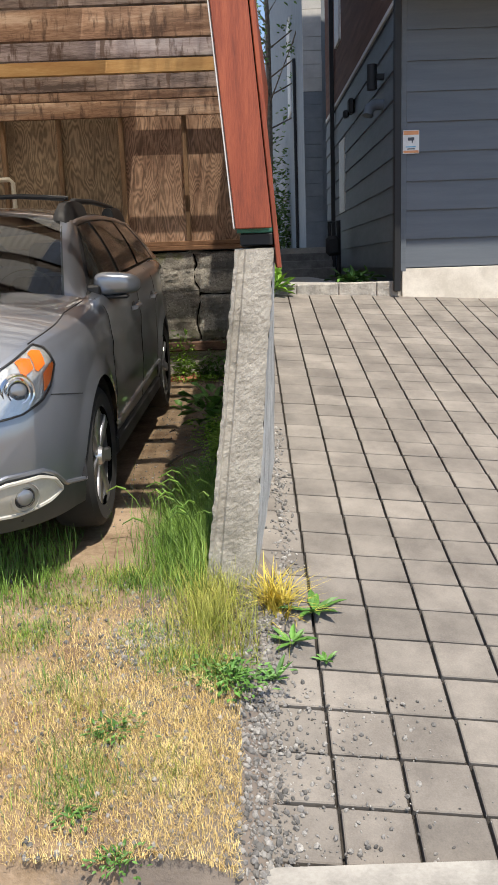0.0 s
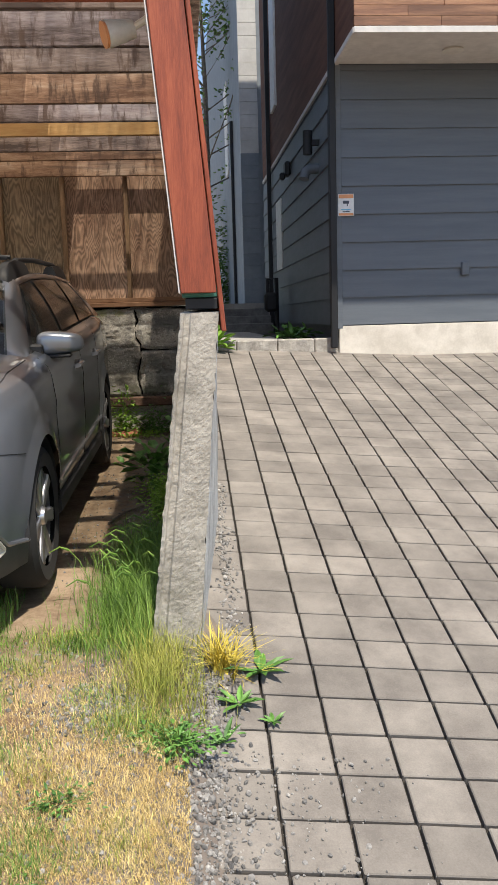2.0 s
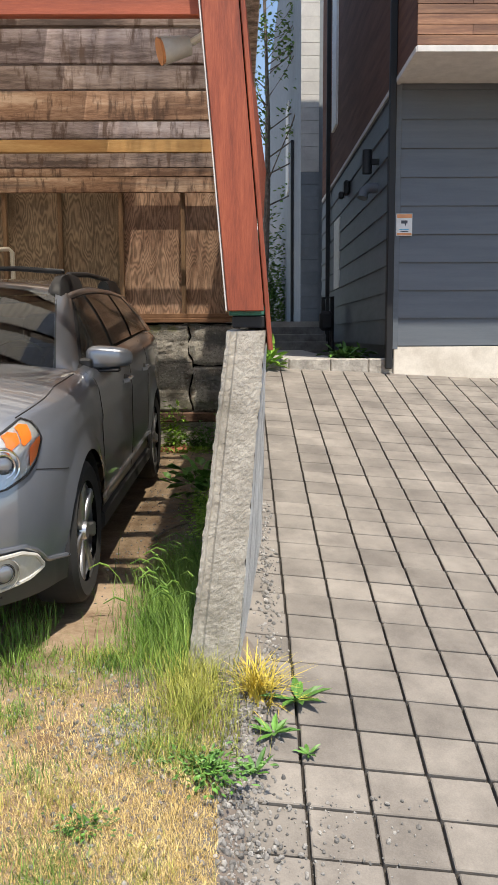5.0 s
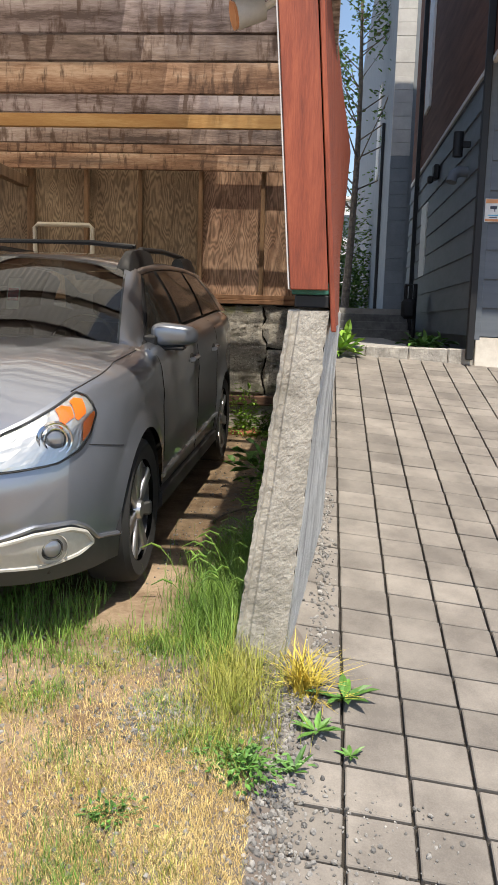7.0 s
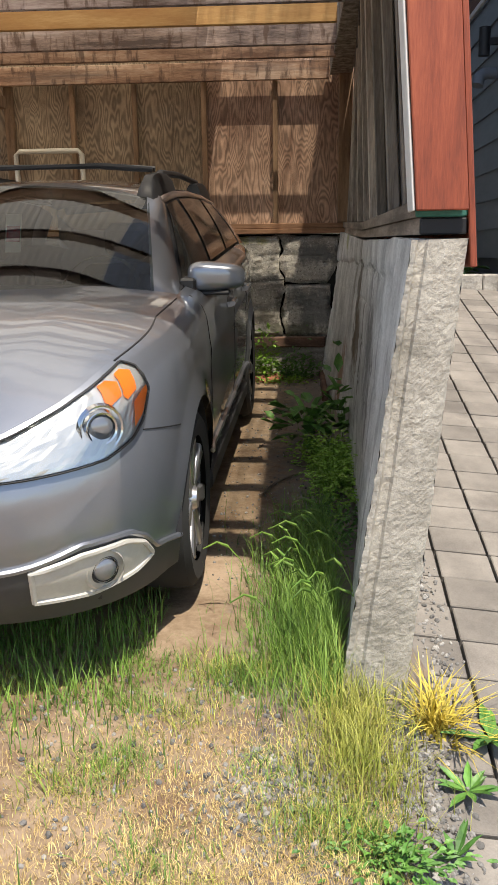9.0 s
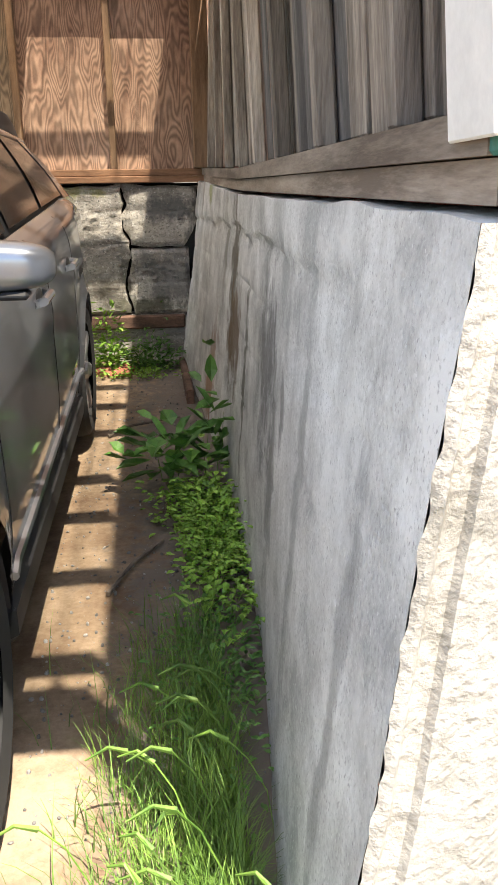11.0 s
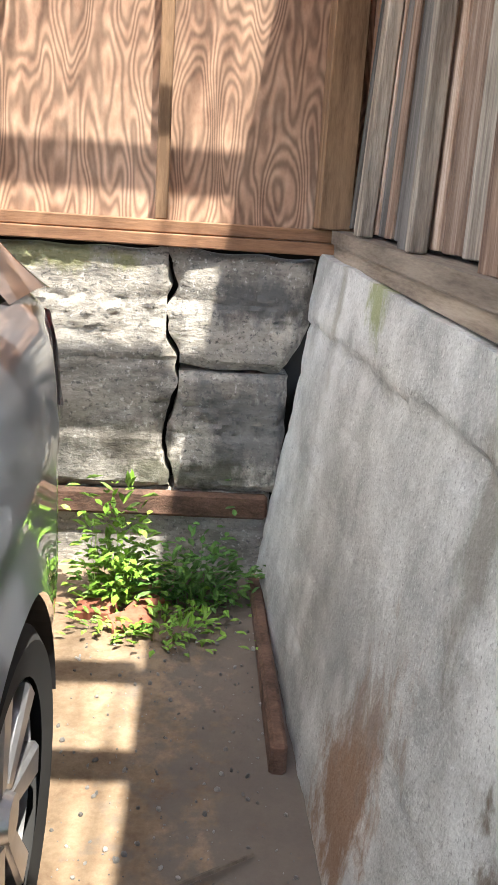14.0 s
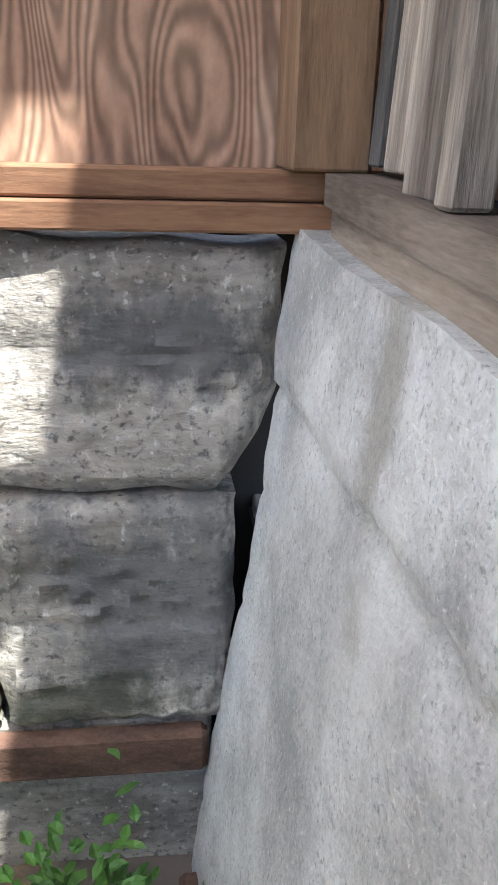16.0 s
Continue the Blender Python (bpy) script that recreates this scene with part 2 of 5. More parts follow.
SIDING = mat("grey_siding", (0.098, 0.115, 0.135), (0.125, 0.142, 0.163), 0.6, 3, 0.15, 80, stretch=(0.3, 1, 4), rnd=0.05, dist=0.001)
SIDE2 = mat("pale_siding", (0.50, 0.48, 0.45), (0.62, 0.60, 0.56), 0.65, 3, 0.15, 60, rnd=0.04)
SIDE3 = mat("blue_grey_siding", (0.20, 0.225, 0.25), (0.25, 0.28, 0.31), 0.65, 3, 0.15, 60, rnd=0.05)
BROWN = mat("dark_brown_cladding", (0.085, 0.034, 0.021), (0.160, 0.070, 0.043), 0.9, 4, 0.3, 50, stretch=(1, 0.2, 3))
CEDAR = mat("cedar_board", (0.13, 0.06, 0.035), (0.34, 0.18, 0.10), 0.55, 3, 0.3, 40, stretch=(0.35, 1, 6), rnd=0.35, c3=(0.22, 0.11, 0.06))
SOFFIT = plain("soffit_white", (0.62, 0.60, 0.57), 0.7)
BLACK = plain("black_metal", (0.008, 0.009, 0.011), 0.6)
TRIMW = plain("white_trim", (0.72, 0.71, 0.68), 0.6)
REDW = mat("red_stained_wood", (0.15, 0.032, 0.016), (0.36, 0.09, 0.04), 0.6, 3, 0.8, 45, stretch=(5, 5, 0.5), c3=(0.27, 0.06, 0.027))
REDH = mat("red_fascia_wood", (0.22, 0.05, 0.025), (0.38, 0.09, 0.04), 0.6, 3, 0.5, 45, stretch=(0.5, 5, 5), c3=(0.30, 0.07, 0.03))
ORNG = mat("orange_wood", (0.36, 0.14, 0.045), (0.50, 0.22, 0.08), 0.65, 3, 0.3, 45, stretch=(5, 5, 0.5))
GREYW = mat("weathered_wood", (0.09, 0.075, 0.06), (0.42, 0.37, 0.31), 0.85, 3, 0.8, 40, stretch=(6, 6, 0.45), c3=(0.24, 0.205, 0.17), rnd=0.45, dist=0.006)
DARKG = mat("blackened_wood", (0.035, 0.033, 0.032), (0.16, 0.15, 0.145), 0.85, 3, 0.8, 40, stretch=(6, 6, 0.45), c3=(0.09, 0.085, 0.08), rnd=0.3, dist=0.006)
RUSTW = mat("brown_weathered_wood", (0.10, 0.055, 0.035), (0.46, 0.36, 0.29), 0.85, 3, 0.8, 40, stretch=(6, 6, 0.45), c3=(0.27, 0.18, 0.13), rnd=0.3, dist=0.006)
BROWNW = mat("brown_framing", (0.13, 0.075, 0.04), (0.32, 0.20, 0.115), 0.8, 3, 0.5, 40, stretch=(5, 5, 0.6), rnd=0.2)
DARKW = mat("rotting_board", (0.06, 0.035, 0.025), (0.20, 0.115, 0.08), 0.9, 4, 0.8, 40, stretch=(2, 2, 4), dist=0.01)
PLATEW = mat("plate_wood", (0.17, 0.085, 0.045), (0.36, 0.20, 0.11), 0.8, 3, 0.5, 40, stretch=(0.6, 5, 5), rnd=0.2)
PLATEG = mat("grey_plate_wood", (0.13, 0.10, 0.075), (0.36, 0.30, 0.24), 0.85, 3, 0.6, 40, stretch=(5, 0.5, 5), rnd=0.25)
GREENP = mat("green_paint", (0.02, 0.10, 0.08), (0.05, 0.21, 0.17), 0.6, 8, 0.4, 60)
PLY = ply_mat("plywood", (0.26, 0.15, 0.10), (0.60, 0.42, 0.31), (0.45, 0.29, 0.20))
PLYD = ply_mat("stained_plywood", (0.18, 0.125, 0.08), (0.42, 0.32, 0.215), (0.30, 0.22, 0.145))
DECKS = [mat("deck_plank_" + str(i), a, b, 0.7, 2.0, 0.5, 30, stretch=(0.6, 4, 4), c3=c, rnd=0.2) for i, (a, b, c) in enumerate((
    ((0.10, 0.07, 0.06), (0.55, 0.46, 0.42), (0.36, 0.27, 0.23)), ((0.16, 0.08, 0.045), (0.58, 0.42, 0.30), (0.40, 0.24, 0.15)),
    ((0.50, 0.26, 0.09), (0.72, 0.46, 0.2), (0.6, 0.35, 0.13)), ((0.14, 0.10, 0.09), (0.60, 0.53, 0.52), (0.42, 0.34, 0.33))))]
for wood in DECKS[:2] + DECKS[3:]:
    runs(wood, ((2.7, (0.085, 0.045, 0.028), 0.53, 0.64, 20.5, 5.0), (8.1, (0.10, 0.07, 0.06), 0.52, 0.66, 0.6, 9.0)))
PAINT = mat("silver_car_paint", (0.235, 0.252, 0.29), (0.255, 0.272, 0.31), 0.28, 3, 0.02, 250, metal=0.65, coat=1.0)
CARBLK = plain("black_plastic", (0.02, 0.02, 0.022), 0.55)
TYRE = plain("tyre_rubber", (0.022, 0.022, 0.022), 0.85)
ALLOY = plain("alloy", (0.55, 0.55, 0.57), 0.3, 0.9)
CHROME = plain("chrome", (0.75, 0.75, 0.76), 0.12, 1.0)
AMBER = plain("amber_lens", (0.85, 0.20, 0.03), 0.15, 0.0, 1.0)
LAMPG = plain("headlamp_reflector", (0.70, 0.71, 0.72), 0.18, 0.6, 1.0)
FOGBZ = plain("fog_bezel", (0.52, 0.50, 0.45), 0.35)
CABIN = plain("cabin_trim", (0.05, 0.05, 0.05), 0.8)
REDL = plain("red_lens", (0.45, 0.02, 0.02), 0.15, 0.0, 1.0)
GLASS = glass_mat("tinted_glass", (0.42, 0.47, 0.44), 0.16)
LENS = glass_mat("clear_lamp_cover", (0.93, 0.93, 0.90), 0.10)
SIDEGL = plain("dark_side_glass", (0.02, 0.022, 0.022), 0.04)
PROJ = plain("projector_glass", (0.22, 0.23, 0.25), 0.06, 0.5, 1.0)
BUMPBLK = plain("grey_bumper_plastic", (0.05, 0.052, 0.056), 0.5)
PANE = plain("dark_pane", (0.10, 0.13, 0.15), 0.06)
PVC = plain("pvc_white", (0.72, 0.68, 0.58), 0.4)
PLASW = plain("aged_white_plastic", (0.66, 0.63, 0.57), 0.5)
SIGNW = plain("sign_white", (0.75, 0.75, 0.73), 0.4)
SIGNO = plain("sign_orange", (0.70, 0.30, 0.12), 0.4)
SIGNK = plain("sign_ink", (0.05, 0.06, 0.08), 0.5)
SIGNB = plain("sign_blue", (0.12, 0.42, 0.62), 0.5)
SOIL = mat("dark_soil", (0.02, 0.015, 0.012), (0.06, 0.045, 0.035), 0.95, 20, 0.9, 80)
SLATE = mat("paving_slab", (0.28, 0.27, 0.25), (0.40, 0.38, 0.35), 0.9, 5, 0.3, 80)
BLOCK = mat("split_block", (0.25, 0.235, 0.21), (0.48, 0.45, 0.40), 0.95, 9, 1.0, 40, dist=0.02)
DARKST = mat("dark_step_stone", (0.12, 0.12, 0.12), (0.22, 0.22, 0.215), 0.9, 6, 0.6, 40)
BRICKM = mat("red_brick", (0.30, 0.10, 0.06), (0.45, 0.18, 0.11), 0.9, 12, 0.5, 50)
STREET = mat("street_concrete", (0.24, 0.225, 0.20), (0.40, 0.38, 0.34), 0.9, 5, 0.6, 70)
BWHITE = plain("white_stucco", (0.74, 0.74, 0.73), 0.8)
DARKGAP = plain("crack_shade", (0.02, 0.018, 0.015), 1.0)


# ---- mesh helpers ----
def box(bm, x0, x1, y0, y1, z0, z1, bev=0.0, m=None):
    r = bmesh.ops.create_cube(bm, size=1)
    v = r["verts"]
    bmesh.ops.scale(bm, vec=(x1 - x0, y1 - y0, z1 - z0), verts=v)
    bmesh.ops.translate(bm, vec=((x0 + x1) / 2, (y0 + y1) / 2, (z0 + z1) / 2), verts=v)
    if bev:
        e = list({e for q in v for e in q.link_edges})
        g = bmesh.ops.bevel(bm, geom=e, offset=bev, segments=1, affect="EDGES")
        v = g["verts"] + [q for q in v if q.is_valid]
        v = list(set(v))
    if m:
        bmesh.ops.transform(bm, matrix=m, verts=v)
    return v


def tube(bm, pts, r, n=8, taper=1.0):
    """A closed tube along points; r at the start, r*taper at the end."""
    pts = [Vector(p) for p in pts]
    rings = []
    for i, p in enumerate(pts):
        d = (pts[min(i + 1, len(pts) - 1)] - pts[max(i - 1, 0)]).normalized()
        a = d.orthogonal().normalized()
        b = d.cross(a)
        k = r * (1 + (taper - 1) * i / (len(pts) - 1))
        rings.append([bm.verts.new(p + (a * math.cos(q) + b * math.sin(q)) * k) for q in (2 * math.pi * j / n for j in range(n))])
    for i in range(len(rings) - 1):
        # keep rings aligned by nearest start
        s = min(range(n), key=lambda j: (rings[i][0].co - rings[i + 1][j].co).length)
        rings[i + 1] = rings[i + 1][s:] + rings[i + 1][:s]
        if (rings[i][1].co - rings[i + 1][1].co).length > (rings[i][1].co - rings[i + 1][-1].co).length:
            rings[i + 1] = [rings[i + 1][0]] + rings[i + 1][:0:-1]
        for j in range(n):
            bm.faces.new((rings[i][j], rings[i][(j + 1) % n], rings[i + 1][(j + 1) % n], rings[i + 1][j]))
    bm.faces.new(rings[0][::-1])
    bm.faces.new(rings[-1])


def grid_faces(bm, rows):
    """Skin a grid of points."""
    vs = [[bm.verts.new(p) for p in r] for r in rows]
    for a, b in zip(vs, vs[1:]):
        for i in range(len(a) - 1):
            bm.faces.new((a[i], a[i + 1], b[i + 1], b[i]))
    return vs


def part(name, bm, material, parent=None, label="", smooth=False, m=None):
    me = bpy.data.meshes.new(name)
    bmesh.ops.recalc_face_normals(bm, faces=bm.faces)
    bm.to_mesh(me)
    bm.free()
    me.materials.append(material)
    if smooth:
        for p in me.polygons:
            p.use_smooth = True
        me.set_sharp_from_angle(angle=radians(38))
    ob = new(name, me)
    if parent:
        ob.parent = parent
    if m is not None:
        ob.matrix_basis = m
    if label:
        ob["label"] = label
    return ob


def thing(name, label, category, at=(0, 0, 0), kind="", group=""):
    return tagged(new(name), label, category, group, kind) if at == (0, 0, 0) else placed(name, label, category, at, kind, group)


def placed(name, label, category, at, kind, group):
    ob = tagged(new(name), label, category, group, kind)
    ob.location = at
    return ob


def bx(name, dims, material, parent=None, label="", bev=0.004):
    bm = bmesh.new()
    box(bm, *dims, bev)
    return part(name, bm, material, parent, label)


def lerp(t, keys):
    for (a, va), (b, vb) in zip(keys, keys[1:]):
        if t <= b:
            return va if t <= a else va + (vb - va) * (t - a) / (b - a)
    return keys[-1][1]


R = random.Random(7)


# ---- ground ----
def drive_z(x, y):
    """The paved drive climbs away from the street and tips a little to one side."""
    k = 0.187 if y > 3.267 else 0.24
    return 0.146 + k * (y - 3.267) + lerp(y, ((2, -0.12), (9, -0.05))) * (min(x, 2.5) - 0.414)


def lot_z(x, y):
    base = lerp(y, ((-6, -0.16), (1.2, -0.12), (2.0, 0.03), (2.5, 0.14), (3.0, 0.21), (3.4, 0.245), (8.5, 0.47), (12, 0.6)))
    return base + 0.012 * noise.noise((x * 2.2, y * 2.2, 0)) + 0.006 * noise.noise((x * 9, y * 9, 3))


def ground_z(x, y):
    sh = lerp(y, ((3.0, 0.0), (3.35, 1.0)))
    k = lerp(x, ((-0.22 + 0.24 * sh, 0.0), (0.10 + 0.02 * sh, 1.0)))
    if y < 1.95:
        return lerp(y, ((-8, -0.18), (1.95, -0.14)))
    d = drive_z(x, y) - 0.075 if y < 9.0 else drive_z(x, 9.0) - 0.075
    return lot_z(x, y) * (1 - k) + d * k


def axis(a, b, fine_a, fine_b, fine, far):
    out, v = [], a
    while v < b:
        out.append(v)
        v += fine if fine_a <= v < fine_b else far
    return out + [b]


bm = bmesh.new()
xs = [-600, -120, -30, -8] + axis(-5, 3, -1.6, 0.3, 0.05, 0.3) + [6, 12, 40, 150, 600]
ys = [-600, -100, -20, -6] + axis(-3, 10, 1.5, 8.6, 0.06, 0.4) + [14, 25, 60, 200, 600]
grid_faces(bm, [[(x, y, ground_z(x, y)) for x in xs] for y in ys])
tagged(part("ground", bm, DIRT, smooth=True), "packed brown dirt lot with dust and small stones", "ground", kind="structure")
bx("street_slab", (-0.28, 6, 1.3, 2.06, -0.4, -0.085), STREET, None, "", 0.02)
tagged(bpy.data.objects["street_slab"], "pale rough concrete slab along the street edge", "slab", kind="structure")

# ---- retaining wall beside the parking bay ----
def wall_face(y):
    """Foot and head of the leaning wall's inner face."""
    xt = lerp(y, ((3.2, -0.075), (6.2, 0.025), (8.4, 0.0)))
    xb = lerp(y, ((3.2, -0.235), (4.7, -0.10), (6.0, -0.075), (7.5, -0.13), (8.4, -0.185)))
    zt = lerp(y, ((3.2, 1.575), (6.2, 1.60), (8.4, 1.69)))
    return xt, xb, zt


wall = thing("retaining_wall_east", "leaning grey concrete retaining wall with cracks and stains", "retaining wall", kind="structure")
NZ, TH = 100, 0.15
ysw = [3.25 + 0.025 * i for i in range(208)]


def wall_pt(y, k, side):
    xt, xb, zt = wall_face(y)
    z0 = 0.05
    z = z0 + (zt - z0) * k
    x = xb + (xt - xb) * (z - 0.3) / (zt - 0.3)
    yy = y + (0.02 * (1 - k) * 2 if y < 3.3 else 0)
    bumpy = 0.007 * noise.noise((y * 1.3, z * 2.1, side)) + 0.003 * noise.noise((y * 7, z * 7, side)) 
    if side == 0 and y > 3.5:
        # the upper pour stands proud over a crumbling joint; faint board marks below
        line = 1.465 + 0.03 * noise.noise((y * 1.7, 4, 1)) + 0.016 * noise.noise((y * 14, 4, 3))
        fade = min(1.0, (y - 3.5) / 1.2)
        bumpy += (0.006 if z < line else -0.006) * fade
        near = fade * max(0.0, 1 - abs(z - line + 0.02) / 0.06)
        bumpy += near * (0.012 * noise.noise((y * 26, z * 30, 9)) + 0.006)
        for ln in (1.27, 1.05, 0.84, 0.62):
            bumpy += 0.006 * max(0.0, 1 - abs(z - ln + 0.012 * noise.noise((y * 2.5, ln, 7))) / 0.014) * max(0.0, 0.6 + noise.noise((y * 1.5, ln, 12)))
        bumpy += 0.003 * noise.noise((y * 24, z * 20, 2))
    return (x + bumpy + side * (TH + 0.05 * (1 - k)), yy, z + (0.012 * noise.noise((y * 3, side, 2)) if k == 1 else 0))


bm = bmesh.new()
grid_faces(bm, [[wall_pt(y, j / NZ, 0) for j in range(NZ + 1)] for y in ysw])
grid_faces(bm, [[wall_pt(y, j / NZ, 1) for j in range(NZ + 1)][::-1] for y in ysw])
grid_faces(bm, [[wall_pt(y, 1, 0), wall_pt(y, 1, 1)] for y in ysw])
part("wall_body", bm, CONC, wall, "trowelled grey concrete", smooth=True)
bm = bmesh.new()
rows = []
for j in range(181):
    k = j / 180
    a, b = Vector(wall_pt(3.25, k, 0)), Vector(wall_pt(3.25, k, 1))
    a.y -= 0.002
    b.y -= 0.002
    row = []
    for i in range(25):
        u = i / 24
        p = a.lerp(b, u)
        p.y -= 0.012 - 0.012 * (abs(u - 0.5) * 2) ** 6 + 0.002 * noise.noise((u * 9, k * 60, 5)) + 0.0016 * noise.noise((u * 34, k * 210, 6)) 
        if 0.12 < u < 0.26:
            p.y += 0.012
        p.x += 0.006 * noise.noise((k * 40, u, 8)) * (1 if u in (0, 1) else 0)
        row.append(p)
    rows.append(row)
grid_faces(bm, rows)
part("end_face", bm, CONC_R, wall, "rough sunlit aggregate end face", smooth=False)


bx("base_board", (-0.185, -0.14, 7.3, 8.38, 0.33, 0.50), DARKW, wall, "rotting board along the wall's foot", 0.01)

# ---- back wall of the bay ----
back = thing("wall_north", "cracked board-formed concrete wall below plywood panels", "wall", kind="structure")


def conc_block(x0, x1, z0, z1, seed):
    b = bmesh.new()
    nx, nz = max(6, int((x1 - x0) / 0.016)), max(6, int((z1 - z0) / 0.014))
    rws = []
    for j in range(nz + 1):
        row = []
        z = z0 + (z1 - z0) * j / nz
        for i in range(nx + 1):
            x = x0 + (x1 - x0) * i / nx
            edge = min(i, nx - i, j, nz - j)
            crumb = max(0.0, noise.noise((x * 2.2, z * 5, 31)) + 0.15 + 0.5 * max(0, 1 - min(abs(x + 0.51), abs(z - 1.46)) / 0.1))
            y = 8.42 + 0.014 * noise.noise((x * 5, z * 8, seed)) + (0.003 + 0.022 * min(1, crumb)) * noise.noise((x * 30, z * 36, seed)) + (0.03 if edge == 0 else 0.012 if edge == 1 else 0)
            for ln in (1.02, 1.28, 1.5):
                y += 0.007 * max(0, 1 - abs(z - ln + 0.01 * noise.noise((x * 4, ln, 2))) / 0.02)
            jx = 0.05 * noise.noise((z * 4.5, 7, 1)) + 0.02 * noise.noise((z * 19, 7, seed * 0.3)) - 0.05 * max(0, (z - 1.55) / 0.12) if abs(x + 0.51) < 0.02 else 0
            jz = 0.022 * noise.noise((x * 5, seed, 6)) if j in (0, nz) and seed > 0 else 0
            if seed == 2 and x > -0.2:
                # broken lower corner, widest gap beside the leaning wall
                jx -= (x + 0.2) / 0.18 * (0.11 * max(0, (1.45 - z) / 0.2) ** 1.5 + 0.014 * noise.noise((z * 16, 3, 3)))
            elif seed == 3 and x > -0.2:
                jx += (x + 0.2) / 0.13 * 0.02 * noise.noise((z * 12, 5, 3))
            row.append((x + jx, y, z + jz))
        rws.append(row)
    vs = grid_faces(b, rws)
    rim = [r for r in vs[0]] + [r[-1] for r in vs[1:]] + vs[-1][-2::-1] + [r[0] for r in vs[-2:0:-1]]
    bk = [b.verts.new((v.co.x, 8.6, v.co.z)) for v in rim]
    for i in range(len(rim)):
        b.faces.new((rim[i], rim[(i + 1) % len(rim)], bk[(i + 1) % len(bk)], bk[i]))
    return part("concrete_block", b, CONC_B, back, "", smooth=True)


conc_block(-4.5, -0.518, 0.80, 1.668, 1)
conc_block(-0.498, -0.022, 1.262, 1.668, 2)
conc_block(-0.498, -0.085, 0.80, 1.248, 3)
# near-black sheet that paints the shade seen through the cracks
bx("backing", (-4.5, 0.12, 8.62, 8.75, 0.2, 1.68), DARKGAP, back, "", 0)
bx("footing", (-4.5, -0.12, 8.45, 8.62, 0.3, 0.80), CONC_B, back, "", 0.01)
bx("skirt_board", (-4.5, -0.13, 8.405, 8.448, 0.70, 0.795), DARKW, back, "dark rotting skirt board", 0.012)
for z0, z1, dy in ((1.682, 1.725, 0.0), (1.727, 1.77, 0.012)):
    bx("bottom_plate", (-4.4, 0.15, 8.39 + dy, 8.50, z0, z1), PLATEW, back, "reddish timber plate")
for i, (x0, x1) in enumerate(((-4.4, -2.62), (-2.615, -1.765), (-1.76, -1.18), (-1.175, -0.585), (-0.58, 0.1))):
    bx("plywood_panel", (x0, x1 + 0.02, 8.485 + 0.002 * i, 8.50 + 0.002 * i, 1.77, 3.3), PLY if i > 2 else PLYD, back, "", 0)
for x, w in ((-0.565, 0.042), (-1.165, 0.045), (-1.755, 0.04), (-2.29, 0.04), (-2.84, 0.07), (-3.4, 0.045)):
    bx("wall_stud", (x - w / 2, x + w / 2, 8.415, 8.483, 1.771, 2.93), BROWNW, back)
bx("corner_post", (-0.035, 0.075, 8.33, 8.48, 1.772, 3.3), BROWNW, back, "brown corner post")

# ---- timber wall on the retaining wall ----
fence = thing("timber_wall_east", "weathered timber stud wall on the concrete retaining wall", "wall", kind="structure")


def fx(y, z):
    """Inner face of the timber wall: it leans in at its near end and is upright at the back."""
    top = lerp(y, ((3.2, -0.13), (8.4, 0.09)))
    foot = lerp(y, ((3.2, -0.045), (6.2, 0.03), (8.4, 0.03)))
    return foot + (top - foot) * (z - 1.68) / 1.05


def fbox(name, y0, y1, z0, z1, d0, d1, material, label="", bev=0.003):
    b = bmesh.new()
    v = box(b, d0, d1, y0, y1, z0, z1, bev)
    for q in v:
        q.co.x += fx(q.co.y, q.co.z)
    return part(name, b, material, fence, label)


def plate_z(y):
    return lerp(y, ((3.2, 1.585), (6.2, 1.615), (8.4, 1.685)))


for nm, lo, hi, a in (("lower_plate", 0.0, 0.043, 0.012), ("upper_plate", 0.045, 0.088, 0.0)):
    b = bmesh.new()
    v = box(b, a - 0.02, 0.115, 3.27, 8.33, 0, 1, 0)
    bmesh.ops.subdivide_edges(b, edges=[e for e in b.edges if abs((e.verts[0].co - e.verts[1].co).y) > 1], cuts=12)
    for q in b.verts:
        q.co.z = plate_z(q.co.y) + (hi if q.co.z > 0.5 else lo)
        q.co.x += fx(q.co.y, 1.68) + 0.006 * noise.noise((q.co.y * 2, 0, 3))
    part(nm, b, PLATEG, fence, "grey weathered timber plate")
    bx("plate_end", (fx(3.27, 1.68) - 0.02 + a, fx(3.27, 1.68) + 0.115, 3.255, 3.269, 1.585 + lo, 1.585 + hi), GREENP if lo else BLACK, fence, "green painted end grain" if lo else "")
y = 3.36
i = 0
while y < 8.3:
    w = R.choice((0.09, 0.12, 0.14, 0.14))
    y1 = min(y + w, 8.32)
    fbox("wall_board", y, y1 - 0.004, 1.70 + plate_z(y) - 1.6, 2.94, 0.028 + R.uniform(0, 0.014), 0.056 + R.uniform(0, 0.014), R.choice((GREYW, GREYW, DARKG, RUSTW)))
    y = y1
for y in (3.62, 4.2, 4.81, 5.42, 6.03, 6.64, 7.25, 7.86):
    fbox("wall_stud", y, y + 0.04, 1.68 + plate_z(y) - 1.59, 2.92, -0.015, 0.027, GREYW, "", 0.004)
    fbox("loose_board", y + 0.10, y + 0.20, 1.68 + plate_z(y) - 1.59, 2.93, 0.004, 0.026, R.choice((GREYW, RUSTW, DARKG)), "", 0.004)
fbox("top_plate", 3.9, 8.32, 2.90, 2.945, -0.02, 0.1, DARKG)
fbox("red_end_board", 3.215, 3.24, 1.645, 3.35, -0.025, 0.108, REDW, "red stained end board with drips", 0.003)
fbox("white_edge_strip", 3.225, 3.35, 1.645, 3.35, -0.034, -0.027, TRIMW, "peeling pale edge strip", 0.002)
y = 3.245
